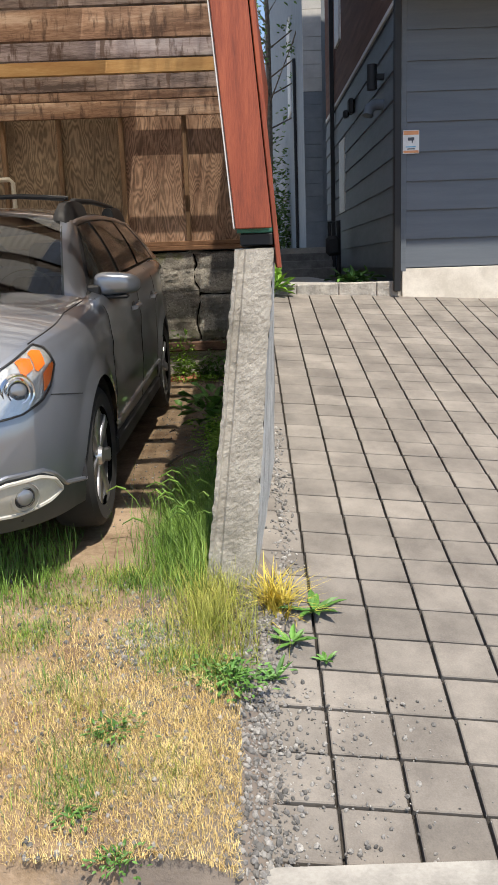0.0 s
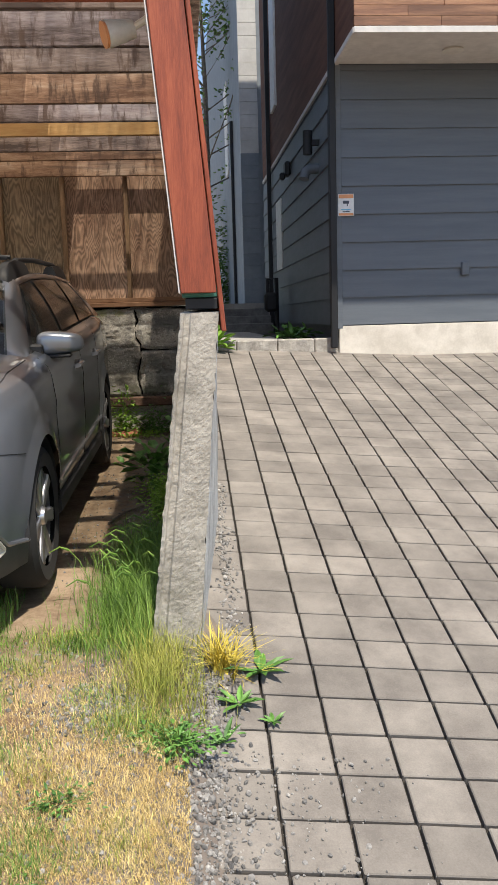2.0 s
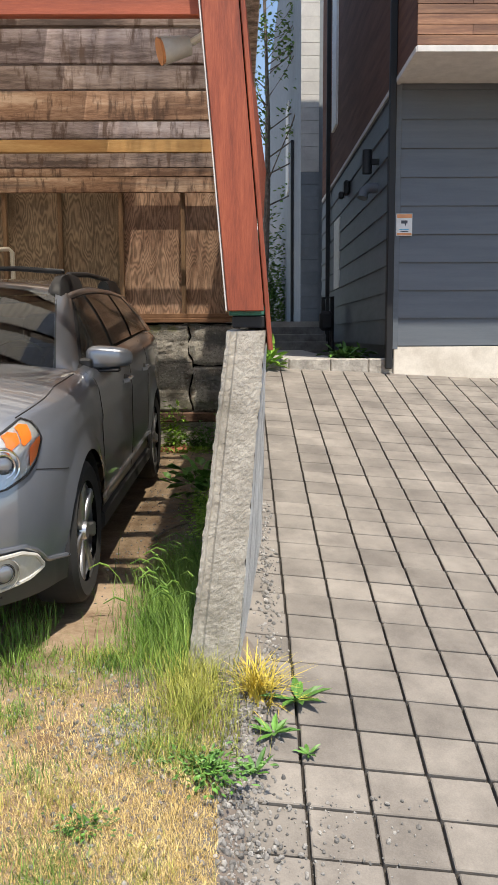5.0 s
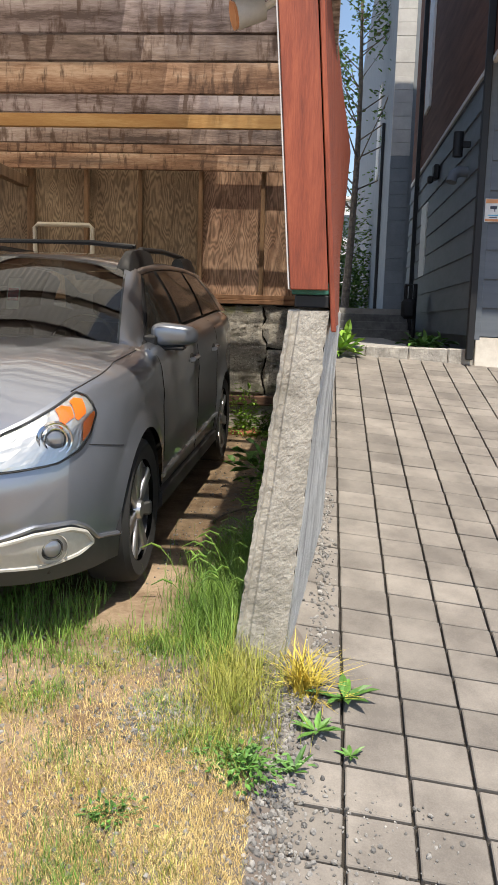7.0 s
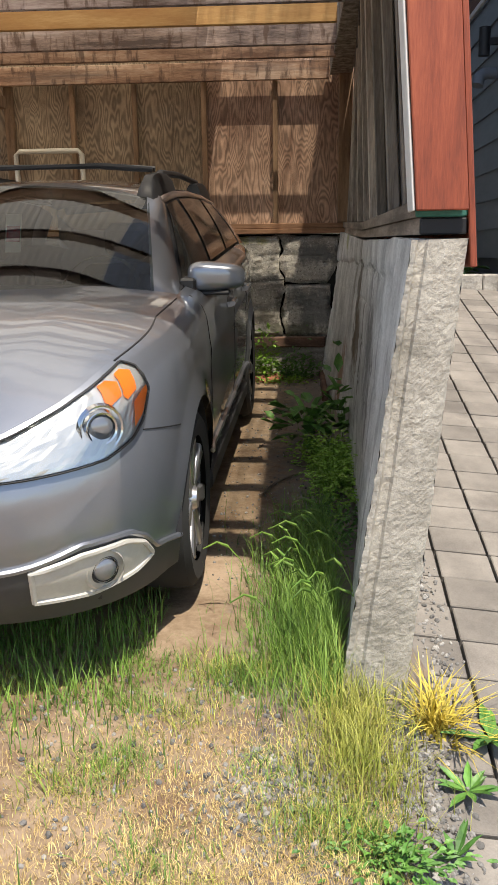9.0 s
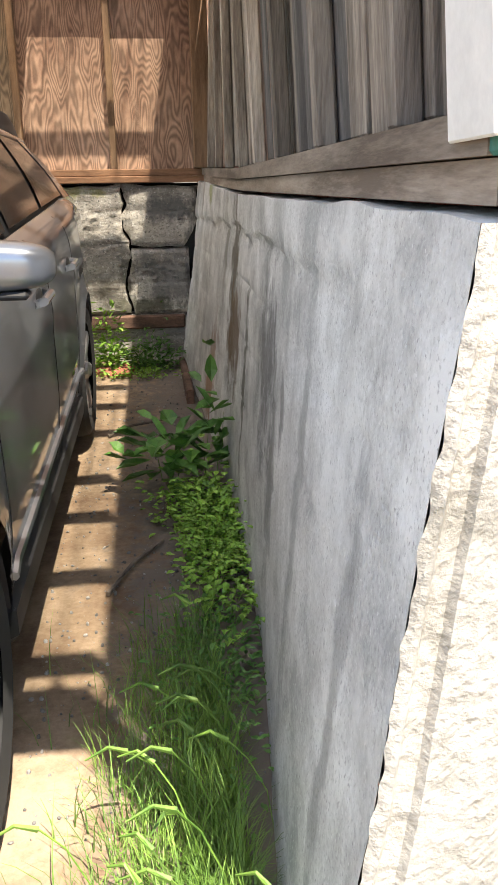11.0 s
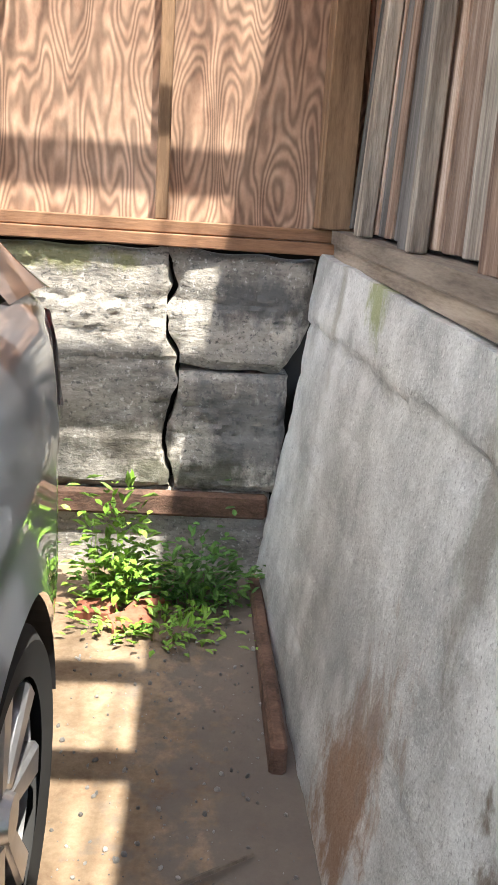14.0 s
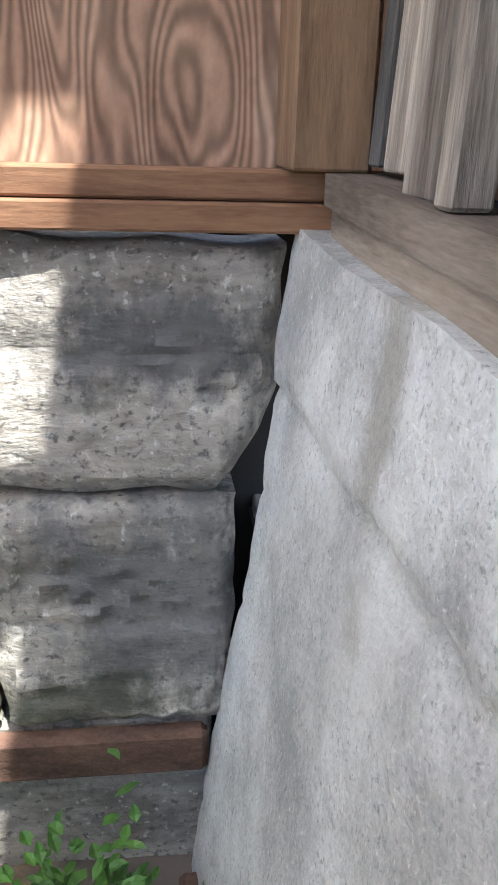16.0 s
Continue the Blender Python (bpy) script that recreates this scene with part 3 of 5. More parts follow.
while y < 8.9:
    fbox("red_cladding_board", y, y + 0.135, 1.50 if y < 3.4 else 1.52, 3.35 if y < 4.0 else 3.12, 0.112, 0.130, REDW if y < 8.3 else ORNG)
    y += 0.14

# ---- open joists under corrugated plastic sheets ----
deck = thing("ceiling", "weathered multi-toned joists under corrugated plastic roof sheets", "ceiling", kind="structure")
for i, (y, mi, z0, xe) in enumerate(((3.52, 3, 2.93, -0.13), (4.05, 0, 2.93, -0.13), (4.57, 3, 2.93, -0.16), (5.02, 0, 2.93, -0.15), (5.68, 1, 2.925, -0.14), (6.20, 3, 2.93, -0.13),
                                     (6.63, 2, 2.925, -0.13), (7.20, 0, 2.925, -0.12), (7.62, 1, 2.93, -0.12))):
    bx("deck_joist", (-4.5, xe + 0.012 * (i % 3), y, y + 0.04, z0, z0 + 0.215), DECKS[mi], deck, "yellow fresh timber joist" if mi == 2 else "", 0.004)
bx("deck_joist", (-4.5, -0.12, 8.35, 8.39, 2.915, 3.06), DECKS[1], deck, "", 0.004)
bx("purlin", (-4.5, -0.10, 7.98, 8.02, 3.07, 3.14), BROWNW, deck, "", 0.003)
bx("side_beam", (-2.93, -2.85, 6.4, 8.40, 2.74, 2.84), BROWNW, deck, "", 0.004)
bx("edge_beam", (-0.11, 0.07, 3.40, 8.40, 2.95, 3.14), GREYW, deck, "", 0.004)


def roof_sheet(x0, x1, material, label):
    b = bmesh.new()
    nx = int((x1 - x0) / 0.0127)
    xs_ = [x0 + (x1 - x0) * i / nx for i in range(nx + 1)]
    grid_faces(b, [[(x, y, 3.17 + 0.012 * math.sin(x * 82.7)) for x in xs_] for y in (3.28, 5.0, 6.8, 8.62)])
    part("roof_sheet", b, material, deck, label, smooth=True)


roof_sheet(-4.5, -0.97, SHEET, "yellowed translucent corrugated sheet")
roof_sheet(-0.965, -0.06, CLEAR, "clear corrugated sheet with tint bands for light streaks")
bx("fascia_board", (-4.5, -0.115, 3.285, 3.325, 2.70, 3.28), REDH, deck, "red stained fascia board")
bx("wall_west", (-4.62, -4.5, 3.3, 8.8, 0.1, 1.2), CONC_B, None, "", 0)
tagged(bpy.data.objects["wall_west"], "low plain concrete wall closing the parking bay", "wall", kind="structure")
# added block, out of view: keeps sky light off the side passage
bx("wall_behind", (-4.5, -0.16, 8.85, 16, 0.2, 7.0), SIDING, None, "", 0)
tagged(bpy.data.objects["wall_behind"], "added unseen grey block behind the bay, shading the passage", "wall", kind="structure")

# ---- garage house ----
house = thing("garage_house", "grey lap-sided house with wood-clad overhang and black downspouts", "house")
GX, GY = 1.59, 8.94


def laps(name, x0, x1, z0, z1, step, front, material, along="x"):
    z = z0
    while z < z1 - 0.02:
        zt = min(z + step, z1)
        b = bmesh.new()
        if along == "x":
            rws = [[(x, front - 0.022, z), (x, front - 0.002, zt), (x, front + 0.02, zt)] for x in (x0, x1)]
            rws = [[(x, front + 0.02, z)] + r for x, r in zip((x0, x1), rws)]
        else:
            rws = [[(front + 0.02, q, z), (front - 0.022, q, z), (front - 0.002, q, zt), (front + 0.02, q, zt)] for q in (x0, x1)]
        grid_faces(b, rws)
        part(name, b, material, house)
        z = zt


laps("siding_board", GX + 0.05, 6.5, 1.44, 4.07, 0.286, GY, SIDING)
laps("side_siding_board", GY + 0.35, 16.5, 1.44, 4.05, 0.286, GX, SIDING, "y")
bx("core_wall", (GX + 0.02, 6.5, GY + 0.02, 16.5, 1.2, 9.0), SIDING, house, "", 0)
bx("foundation", (GX + 0.01, 6.5, GY - 0.02, GY + 0.02, 0.7, 1.43), WHITEC, house, "pale foundation strip", 0.006)
bx("corner_trim", (GX - 0.02, GX + 0.05, GY - 0.022, GY + 0.05, 1.40, 4.07), SIDING, house)
bx("door_recess", (GX - 0.03, GX + 0.02, GY + 0.06, GY + 0.33, 1.40, 3.75), BLACK, house, "dark side door frame")
bx("overhang", (GX + 0.03, 6.5, 7.96, GY + 0.1, 4.10, 9.0), BROWN, house, "", 0)
bx("soffit", (GX + 0.02, 6.5, 7.95, GY - 0.004, 4.075, 4.098), SOFFIT, house, "white soffit")
bx("brown_cladding", (GX - 0.012, GX + 0.018, 7.955, 16.5, 4.115, 9.0), BROWN, house, "dark brown side cladding", 0)
bx("metal_edge", (GX - 0.022, GX + 0.03, 7.94, 16.5, 4.06, 4.112), SOFFIT, house, "pale flashing edge", 0.002)
bx("front_edge", (GX - 0.01, 6.5, 7.925, 7.955, 4.06, 4.115), SOFFIT, house, "", 0.002)
z = 4.12
while z < 5.6:
    x = GX - 0.01
    while x < 6.4:
        ln = R.uniform(0.35, 1.0)
        bx("cedar_board", (x, min(x + ln, 6.5) - 0.003, 7.93, 7.955, z, z + 0.083), CEDAR, house, "", 0.002)
        x += ln
    z += 0.087
for (px0, py0, z0, z1) in ((GX - 0.05, GY - 0.05, 1.2, 9.0), (GX - 0.06, 15.0, 1.3, 9.0)):
    b = bmesh.new()
    box(b, px0 - 0.035, px0 + 0.035, py0 - 0.035, py0 + 0.035, z0, z1, 0.008)
    ds = part("downspout", b, BLACK, house, "black square downspout")
b = bmesh.new()
bmesh.ops.create_cone(b, cap_ends=True, segments=28, radius1=0.105, radius2=0.095, depth=0.02, matrix=pose(2.66, 8.45, 4.062))
part("soffit_light", b, PLASW, house, "round white recessed soffit light", smooth=True)
b = bmesh.new()
box(b, 2.92, 3.00, GY - 0.05, GY - 0.014, 1.93, 2.07, 0.008)
part("outlet_cover", b, SIDING, house, "grey outlet cover")
b = bmesh.new()
bmesh.ops.create_cone(b, cap_ends=True, segments=16, radius1=0.055, radius2=0.055, depth=0.26, matrix=pose(1.44, 9.9, 3.50))
box(b, 1.48, 1.58, 9.87, 9.93, 3.47, 3.53)
part("wall_light", b, BLACK, house, "black cylinder wall light", smooth=True)
b = bmesh.new()
tube(b, [(1.57, 9.95, 3.22), (1.47, 9.94, 3.22), (1.41, 9.92, 3.18), (1.39, 9.90, 3.10)], 0.06, 10)
part("vent_pipe", b, SIDING, house, "grey elbow vent", smooth=True)
b = bmesh.new()
box(b, 1.49, 1.57, 12.4, 12.6, 3.55, 3.75, 0.02)
box(b, 1.42, 1.5, 12.45, 12.55, 3.5, 3.6, 0.02)
part("flood_light", b, BLACK, house, "small black flood light")
bx("side_window", (GX - 0.03, GX + 0.03, 13.6, 14.3, 2.3, 3.4), TRIMW, house, "white-framed side window")
bx("upper_window", (GX - 0.05, GX + 0.03, 14.0, 14.6, 4.9, 7.0), TRIMW, house, "white-framed upper window")

# warning sign on the siding
sign = thing("warning_sign", "small white and orange camera warning sign on siding", "sign")
SX0, SX1, SZ0, SZ1, SY = 1.60, 1.765, 2.565, 2.79, GY - 0.026
bx("plate", (SX0, SX1, SY - 0.004, SY, SZ0, SZ1), SIGNW, sign, "", 0.001)
bx("header", (SX0 + 0.006, SX1 - 0.006, SY - 0.007, SY - 0.005, SZ1 - 0.045, SZ1 - 0.006), SIGNO, sign, "orange header", 0)
bx("footer", (SX0 + 0.006, SX1 - 0.006, SY - 0.007, SY - 0.005, SZ0 + 0.006, SZ0 + 0.03), SIGNO, sign, "orange footer", 0)
b = bmesh.new()
box(b, SX0 + 0.05, SX0 + 0.115, SY - 0.008, SY - 0.005, SZ0 + 0.125, SZ0 + 0.155, 0, )
box(b, SX0 + 0.09, SX0 + 0.1, SY - 0.008, SY - 0.005, SZ0 + 0.10, SZ0 + 0.125)
part("camera_mark", b, SIGNK, sign)
for k, (a, c) in enumerate(((0.03, 0.13), (0.045, 0.12))):
    bx("text_bar", (SX0 + a, SX0 + c, SY - 0.0075, SY - 0.005, SZ0 + 0.06 - 0.02 * k, SZ0 + 0.07 - 0.02 * k), SIGNB if k == 0 else SIGNK, sign, "", 0)

# ---- passage beside the house ----
walkway = thing("passage_walkway", "pale paving slabs in a narrow side passage", "walkway", kind="structure")
bx("slab", (0.25, 1.05, 9.13, 10.5, 1.1, 1.30), SLATE, walkway)
bx("slab", (0.25, 1.05, 10.51, 12.4, 1.1, 1.30), SLATE, walkway)
bx("slab", (0.25, 1.05, 12.41, 14.5, 1.1, 1.30), SLATE, walkway)
bx("soil_bed", (1.06, 1.56, 9.13, 13.5, 1.1, 1.285), SOIL, walkway, "dark planting soil", 0.01)
x = 0.16
for ln in (0.34, 0.44, 0.40, 0.28):
    bx("kerb_block", (x, x + ln - 0.006, 8.95, 9.13, 1.05, 1.305), BLOCK, walkway, "split-face block", 0.012)
    x += ln
for i in range(3):
    bx("step", (0.2, 1.5, 14.5 + 0.35 * i, 15.55, 1.2, 1.44 + 0.13 * i), DARKST, walkway, "dark stone step", 0.01)
bx("walk_far", (-2, 1.58, 15.55, 34, 1.0, 1.80), SLATE, walkway, "", 0)
meter = thing("gas_meter", "dark gas meter with pipes beside the wall", "meter")
b = bmesh.new()
box(b, 1.22, 1.44, 13.1, 13.28, 1.62, 1.92, 0.05)
part("body", b, BLACK, meter, smooth=True)
b = bmesh.new()
tube(b, [(1.28, 13.2, 1.9), (1.28, 13.2, 2.12), (1.42, 13.2, 2.14), (1.42, 13.2, 1.2)], 0.03, 8)
part("pipe", b, BLACK, meter, smooth=True)

# ---- second house and far things ----
h2 = thing("neighbour_house", "tall blue-grey house with pale upper corner siding", "house")
bx("wall", (1.27, 7, 17.7, 42, 1.2, 12), SIDE3, h2, "", 0)
z = 1.6
while z < 10:
    bx("corner_siding", (1.25, 1.62, 17.66, 17.70, z, z + 0.245), SIDE3 if z < 4.75 else SIDE2, h2, "", 0.004)
    z += 0.25
b = bmesh.new()
box(b, 1.19, 1.26, 20.0, 20.08, 1.5, 6.0, 0.01)
part("downspout", b, BLACK, h2)
bx("window", (1.245, 1.28, 22, 23.2, 5.2, 7.4), TRIMW, h2)
far = thing("white_building", "distant white flat-roofed building with windows", "building")
bx("wall", (-9, 6, 52, 60, 1, 9.0), BWHITE, far, "", 0)
for xx in (-1.9, -0.4, 1.0, 2.4):
    for zz in (2.2, 4.2, 6.6):
        bx("window", (xx, xx + 0.9, 51.95, 52.0, zz, zz + 1.3), PANE, far, "", 0)
for zz in (3.8, 6.2, 8.8):
    bx("ledge", (-9, 6, 51.8, 52.0, zz, zz + 0.12), TRIMW, far, "", 0)


# ---- plants ----
def leaf_quad(bm, p, d, n, ln, w, fold=0.25):
    """A pointed leaf of four faces, folded along its rib."""
    d = d.normalized()
    s = d.cross(n)
    s = s.normalized() if s.length > 1e-4 else d.orthogonal().normalized()
    up = s.cross(d)
    a = bm.verts.new(p)
    m1 = bm.verts.new(p + d * ln * 0.45 - up * w * fold)
    t = bm.verts.new(p + d * ln - up * w * fold * 1.5)
    l1 = bm.verts.new(p + d * ln * 0.4 + s * w / 2)
    r1 = bm.verts.new(p + d * ln * 0.4 - s * w / 2)
    l2 = bm.verts.new(p + d * ln * 0.75 + s * w * 0.33)
    r2 = bm.verts.new(p + d * ln * 0.75 - s * w * 0.33)
    bm.faces.new((a, m1, l1))
    bm.faces.new((a, r1, m1))
    bm.faces.new((m1, t, l2, l1))
    bm.faces.new((m1, r1, r2, t))


def rv(r, up=0.3):
    return Vector((r.uniform(-1, 1), r.uniform(-1, 1), r.uniform(up - 0.6, up + 0.6))).normalized()


def blade(bm, p, h, w, lean, r):
    """A grass blade: a tapered strip that bends over."""
    a = r.uniform(0, 6.28)
    side, out = Vector((math.cos(a), math.sin(a), 0)) * w, Vector((-math.sin(a), math.cos(a), 0)) * lean
    prev = None
    for i, k in enumerate((0, 0.4, 0.75, 1.0)):
        c = p + Vector((0, 0, h * k * (1 - 0.25 * k * lean / max(h, 0.01)))) + out * k * k
        ww = side * (1 - k) ** 0.6 if k < 1 else side * 0.05
        row = (bm.verts.new(c - ww), bm.verts.new(c + ww))
        if prev:
            bm.faces.new((prev[0], prev[1], row[1], row[0]))
        prev = row


def patch(name, label, material, n, spot, h0, h1, w, lean, seed, category="grass"):
    r = random.Random(seed)
    b = bmesh.new()
    for _ in range(n):
        x, y = spot(r)
        blade(b, Vector((x, y, ground_z(x, y) - 0.003)), r.uniform(h0, h1), w * r.uniform(0.6, 1.2), lean * r.uniform(0.3, 1.3), r)
    return tagged(part(name, b, material), label, category, kind="stuff")


patch("dry_grass", "short straw-coloured dead grass over gravel", DRY, 42000,
      lambda r: (-0.10 - abs(r.gauss(0, 0.62)), r.triangular(1.5, 3.3, 2.3)), 0.010, 0.032, 0.0013, 0.018, 1)
patch("tall_grass", "tall green grass along the leaning wall", GREEN, 4600,
      lambda r: (-0.20 - abs(r.gauss(0, 0.14)) - 0.03, r.triangular(3.1, 4.9, 3.5)), 0.06, 0.22, 0.0018, 0.10, 2)
patch("lit_grass", "bright green and yellow grass at the wall's end", LITG, 1700,
      lambda r: (-0.2 + r.gauss(0, 0.085), r.gauss(3.05, 0.16)), 0.04, 0.18, 0.0015, 0.09, 3)
patch("grass_under_car", "green grass under the front of the car", GREEN, 6500,
      lambda r: (-1.7 + r.uniform(-1.6, 0.85), r.gauss(3.45, 0.26)), 0.03, 0.15, 0.0024, 0.06, 4)
patch("yellow_tuft", "drooping yellowed grass tuft at the wall's end", YELLOW, 200,
      lambda r: (0.05 + r.gauss(0, 0.03), r.gauss(3.2, 0.03)), 0.12, 0.22, 0.004, 0.2, 5)
tufts = random.Random(3)
for i in range(26):
    cx, cy = tufts.uniform(-1.25, -0.2), tufts.uniform(2.1, 3.5)
    patch("grass_tuft", "small green grass tuft in dry grass", GREEN if i % 3 else LITG, 260, lambda r: (cx + r.gauss(0, 0.075), cy + r.gauss(0, 0.055)), 0.015, 0.07, 0.0014, 0.04, 20 + i)


def seed_stalks():
    b = bmesh.new()
    r = random.Random(9)
    for _ in range(26):
        x, y = -0.28 + r.gauss(0, 0.1), r.uniform(3.4, 4.4)
        z = ground_z(x, y)
        h, a = r.uniform(0.28, 0.45), r.uniform(2.2, 4.2)
        pts = [Vector((x + math.cos(a) * 0.16 * k * k, y + math.sin(a) * 0.1 * k * k, z + h * (k - 0.22 * k ** 3))) for k in (0, 0.3, 0.6, 0.8)]
        tube(b, pts, 0.0018, 4)
        tip = pts[-1]
        tube(b, [tip, tip + Vector((math.cos(a) * 0.04, math.sin(a) * 0.03, 0.018)), tip + Vector((math.cos(a) * 0.09, math.sin(a) * 0.06, -0.005))], 0.006, 5, 0.3)
    return tagged(part("seed_heads", b, GREEN), "arching green grass seed heads", "grass", kind="stuff")


seed_stalks()


def clump(name, label, material, cx, cy, cz, rx, ry, rz, n, ln, w, seed, up=0.4, category="weed"):
    r = random.Random(seed)
    b = bmesh.new()
    for _ in range(n):
        q = Vector((r.gauss(0, 0.5), r.gauss(0, 0.5), abs(r.gauss(0, 0.5))))
        p = Vector((cx + q.x * rx, cy + q.y * ry, cz + q.z * rz))
        d = Vector((q.x + r.uniform(-0.7, 0.7), q.y + r.uniform(-0.7, 0.7), r.uniform(-0.2, 0.7)))
        leaf_quad(b, p, d, Vector((0, 0, 1)), ln * r.uniform(0.6, 1.2), w * r.uniform(0.7, 1.2))
    for _ in range(max(4, n // 30)):
        p = Vector((cx + r.gauss(0, 0.45) * rx, cy + r.gauss(0, 0.45) * ry, cz + rz * r.uniform(0.3, 1)))
        tube(b, [(p.x * 0.7 + cx * 0.3, p.y * 0.7 + cy * 0.3, cz - 0.03), tuple(p)], 0.002, 4, 0.5)
    return tagged(part(name, b, material), label, category, kind="stuff")


def rosette(label, x, y, n, ln, w, seed, lift=0.35):
    r = random.Random(seed)
    z = max(drive_z(x, y), ground_z(x, y)) + 0.004
    plant = tagged(new("weed_rosette"), label, "weed", "weeds in the drive")
    for i in range(n):
        b = bmesh.new()
        a = 6.283 * i / n + r.uniform(-0.3, 0.3)
        d = Vector((math.cos(a), math.sin(a), lift * r.uniform(0.4, 1.6)))
        leaf_quad(b, Vector((x, y, z)), d, Vector((0, 0, 1)), ln * r.uniform(0.7, 1.15), w, 0.18)
        part("leaf", b, LEAF, plant)
    return plant


rosette("green broad-leaved weed rosette in a paver joint", 0.19, 3.19, 10, 0.14, 0.038, 1)
rosette("green weed rosette among gravel beside pavers", 0.09, 2.99, 12, 0.10, 0.025, 3)
rosette("small green weed seedling in gravel", 0.21, 2.90, 8, 0.06, 0.018, 2)
rosette("small upright weed seedling in gravel", 0.02, 2.78, 9, 0.09, 0.022, 5, 0.9)
clump("clover_weed", "low dark green clover-like weed mound", LEAF, -0.165, 2.68, ground_z(-0.165, 2.68), 0.13, 0.11, 0.05, 420, 0.03, 0.014, 11)
clump("low_weed", "low green weed in the dry grass", LEAF, -0.50, 2.42, ground_z(-0.5, 2.42), 0.09, 0.07, 0.02, 160, 0.022, 0.01, 12)
clump("low_weed", "low green weed in the dry grass", LEAF, -0.56, 2.10, ground_z(-0.56, 2.1), 0.06, 0.05, 0.02, 90, 0.022, 0.01, 13)
clump("low_weed", "low green weed in the dry grass", LEAF, -0.42, 1.95, ground_z(-0.42, 1.95), 0.06, 0.05, 0.02, 90, 0.022, 0.01, 14)
clump("small_leaf_weed", "bright green small-leaved ground cover beside the wall", LIME, -0.17, 5.35, lot_z(-0.2, 5.3), 0.12, 0.55, 0.16, 1500, 0.032, 0.024, 15)
clump("small_leaf_weed", "bright green small-leaved ground cover beside the wall", LIME, -0.22, 5.7, lot_z(-0.2, 5.7), 0.16, 0.25, 0.14, 600, 0.032, 0.024, 25)
clump("low_cover", "shaded low green weeds beside the wall", LEAF, -0.24, 4.6, lot_z(-0.2, 4.6), 0.14, 0.5, 0.08, 700, 0.03, 0.016, 16)
clump("back_weed", "sunlit leafy weed growing at the concrete wall's foot", LIME, -0.66, 8.18, lot_z(-0.6, 8.2), 0.12, 0.08, 0.36, 420, 0.055, 0.026, 17)
clump("back_weed", "dark green weed in the shaded corner", LEAF, -0.38, 8.22, lot_z(-0.4, 8.2), 0.2, 0.1, 0.2, 420, 0.05, 0.024, 18)
clump("back_weed", "sparse low weed on the dirt at the wall's foot", LIME, -0.5, 8.0, lot_z(-0.5, 8.0), 0.26, 0.14, 0.05, 260, 0.04, 0.02, 19)
clump("broad_leaf_weed", "broad-leaved green weed standing in shade", LEAF, -0.30, 5.95, lot_z(-0.3, 5.95) + 0.1, 0.2, 0.16, 0.2, 60, 0.15, 0.075, 21)
clump("broad_leaf_weed", "tall broad-leaved weed against the concrete wall", LEAF, -0.14, 6.05, lot_z(-0.1, 6.05) + 0.08, 0.06, 0.06, 0.3, 26, 0.13, 0.05, 22)
clump("kerb_weed", "bright green leafy weed beside the kerb blocks", LIME, 0.27, 8.9, 1.22, 0.08, 0.06, 0.2, 46, 0.2, 0.07, 23)
for i, (x, y) in enumerate(((1.18, 9.6), (1.35, 10.0), (1.2, 10.5), (1.4, 10.9))):
    clump("hosta_plant", "variegated leafy hosta in the planting bed", LEAF, x, y, 1.285, 0.12, 0.12, 0.09, 26, 0.16, 0.07, 30 + i, category="plant")
for i, (x, y, s) in enumerate(((0.75, 24, 1.5), (0.2, 26, 1.7), (-0.7, 24, 1.6))):
    clump("shrub", "green leafy shrub at the end of the passage", BUSH, x, y, 1.8, 0.5 * s, 0.5 * s, 1.7 * s, 1500, 0.16, 0.09, 40 + i, category="shrub")


def tree(x, y, z, h, seed, n):
    t = thing("tree", "slender young tree with sparse fresh leaves", "tree")
    r = random.Random(seed)
    b, lf = bmesh.new(), bmesh.new()
    trunk = [Vector((x + 0.15 * math.sin(k * 3), y, z + h * k)) for k in (0, 0.2, 0.4, 0.6, 0.8, 1)]
    tube(b, trunk, 0.10, 8, 0.2)
    for i in range(34):
        k = r.uniform(0.25, 0.98)
        p = trunk[0].lerp(trunk[-1], k)
        p.x = x + 0.15 * math.sin(k * 3)
        a, ln = r.uniform(0, 6.28), (1.15 - k) * h * r.uniform(0.22, 0.42)
        q = p + Vector((math.cos(a) * ln, math.sin(a) * ln, ln * r.uniform(0.4, 1.1)))
        mid = p.lerp(q, 0.5) + Vector((0, 0, -0.06 * ln))
        tube(b, [p, mid, q], 0.028 * (1.2 - k), 5, 0.3)
        for _ in range(n):
            c = p.lerp(q, r.uniform(0.3, 1.05)) + rv(r) * 0.2
            leaf_quad(lf, c, rv(r, 0), rv(r, 1), r.uniform(0.08, 0.15), r.uniform(0.05, 0.09))
    part("trunk", b, BARK, t)
    part("crown", lf, BUSH, t, "sparse fresh green leaves")


tree(0.55, 21.0, 1.8, 8.5, 5, 40)
tree(-1.2, 30.0, 1.8, 10.0, 6, 40)


# ---- car ----
car = tagged(new("parked_car"), "silver-grey station wagon parked nose out in the bay", "car")
car.matrix_basis = pose(-1.655, 3.03, 0.275, 2.4, 0, -1.0)
WB0, WB1, WR = 0.96, 3.70, 0.335
BELT = ((0, 0.725), (0.05, 0.785), (0.10, 0.828), (0.17, 0.876), (0.25, 0.922), (0.32, 0.952), (0.45, 0.980), (0.7, 1.005), (1.0, 1.03), (1.3, 1.055), (2.0, 1.09), (3.0, 1.12), (4.0, 1.15), (4.5, 1.15), (4.72, 1.10))


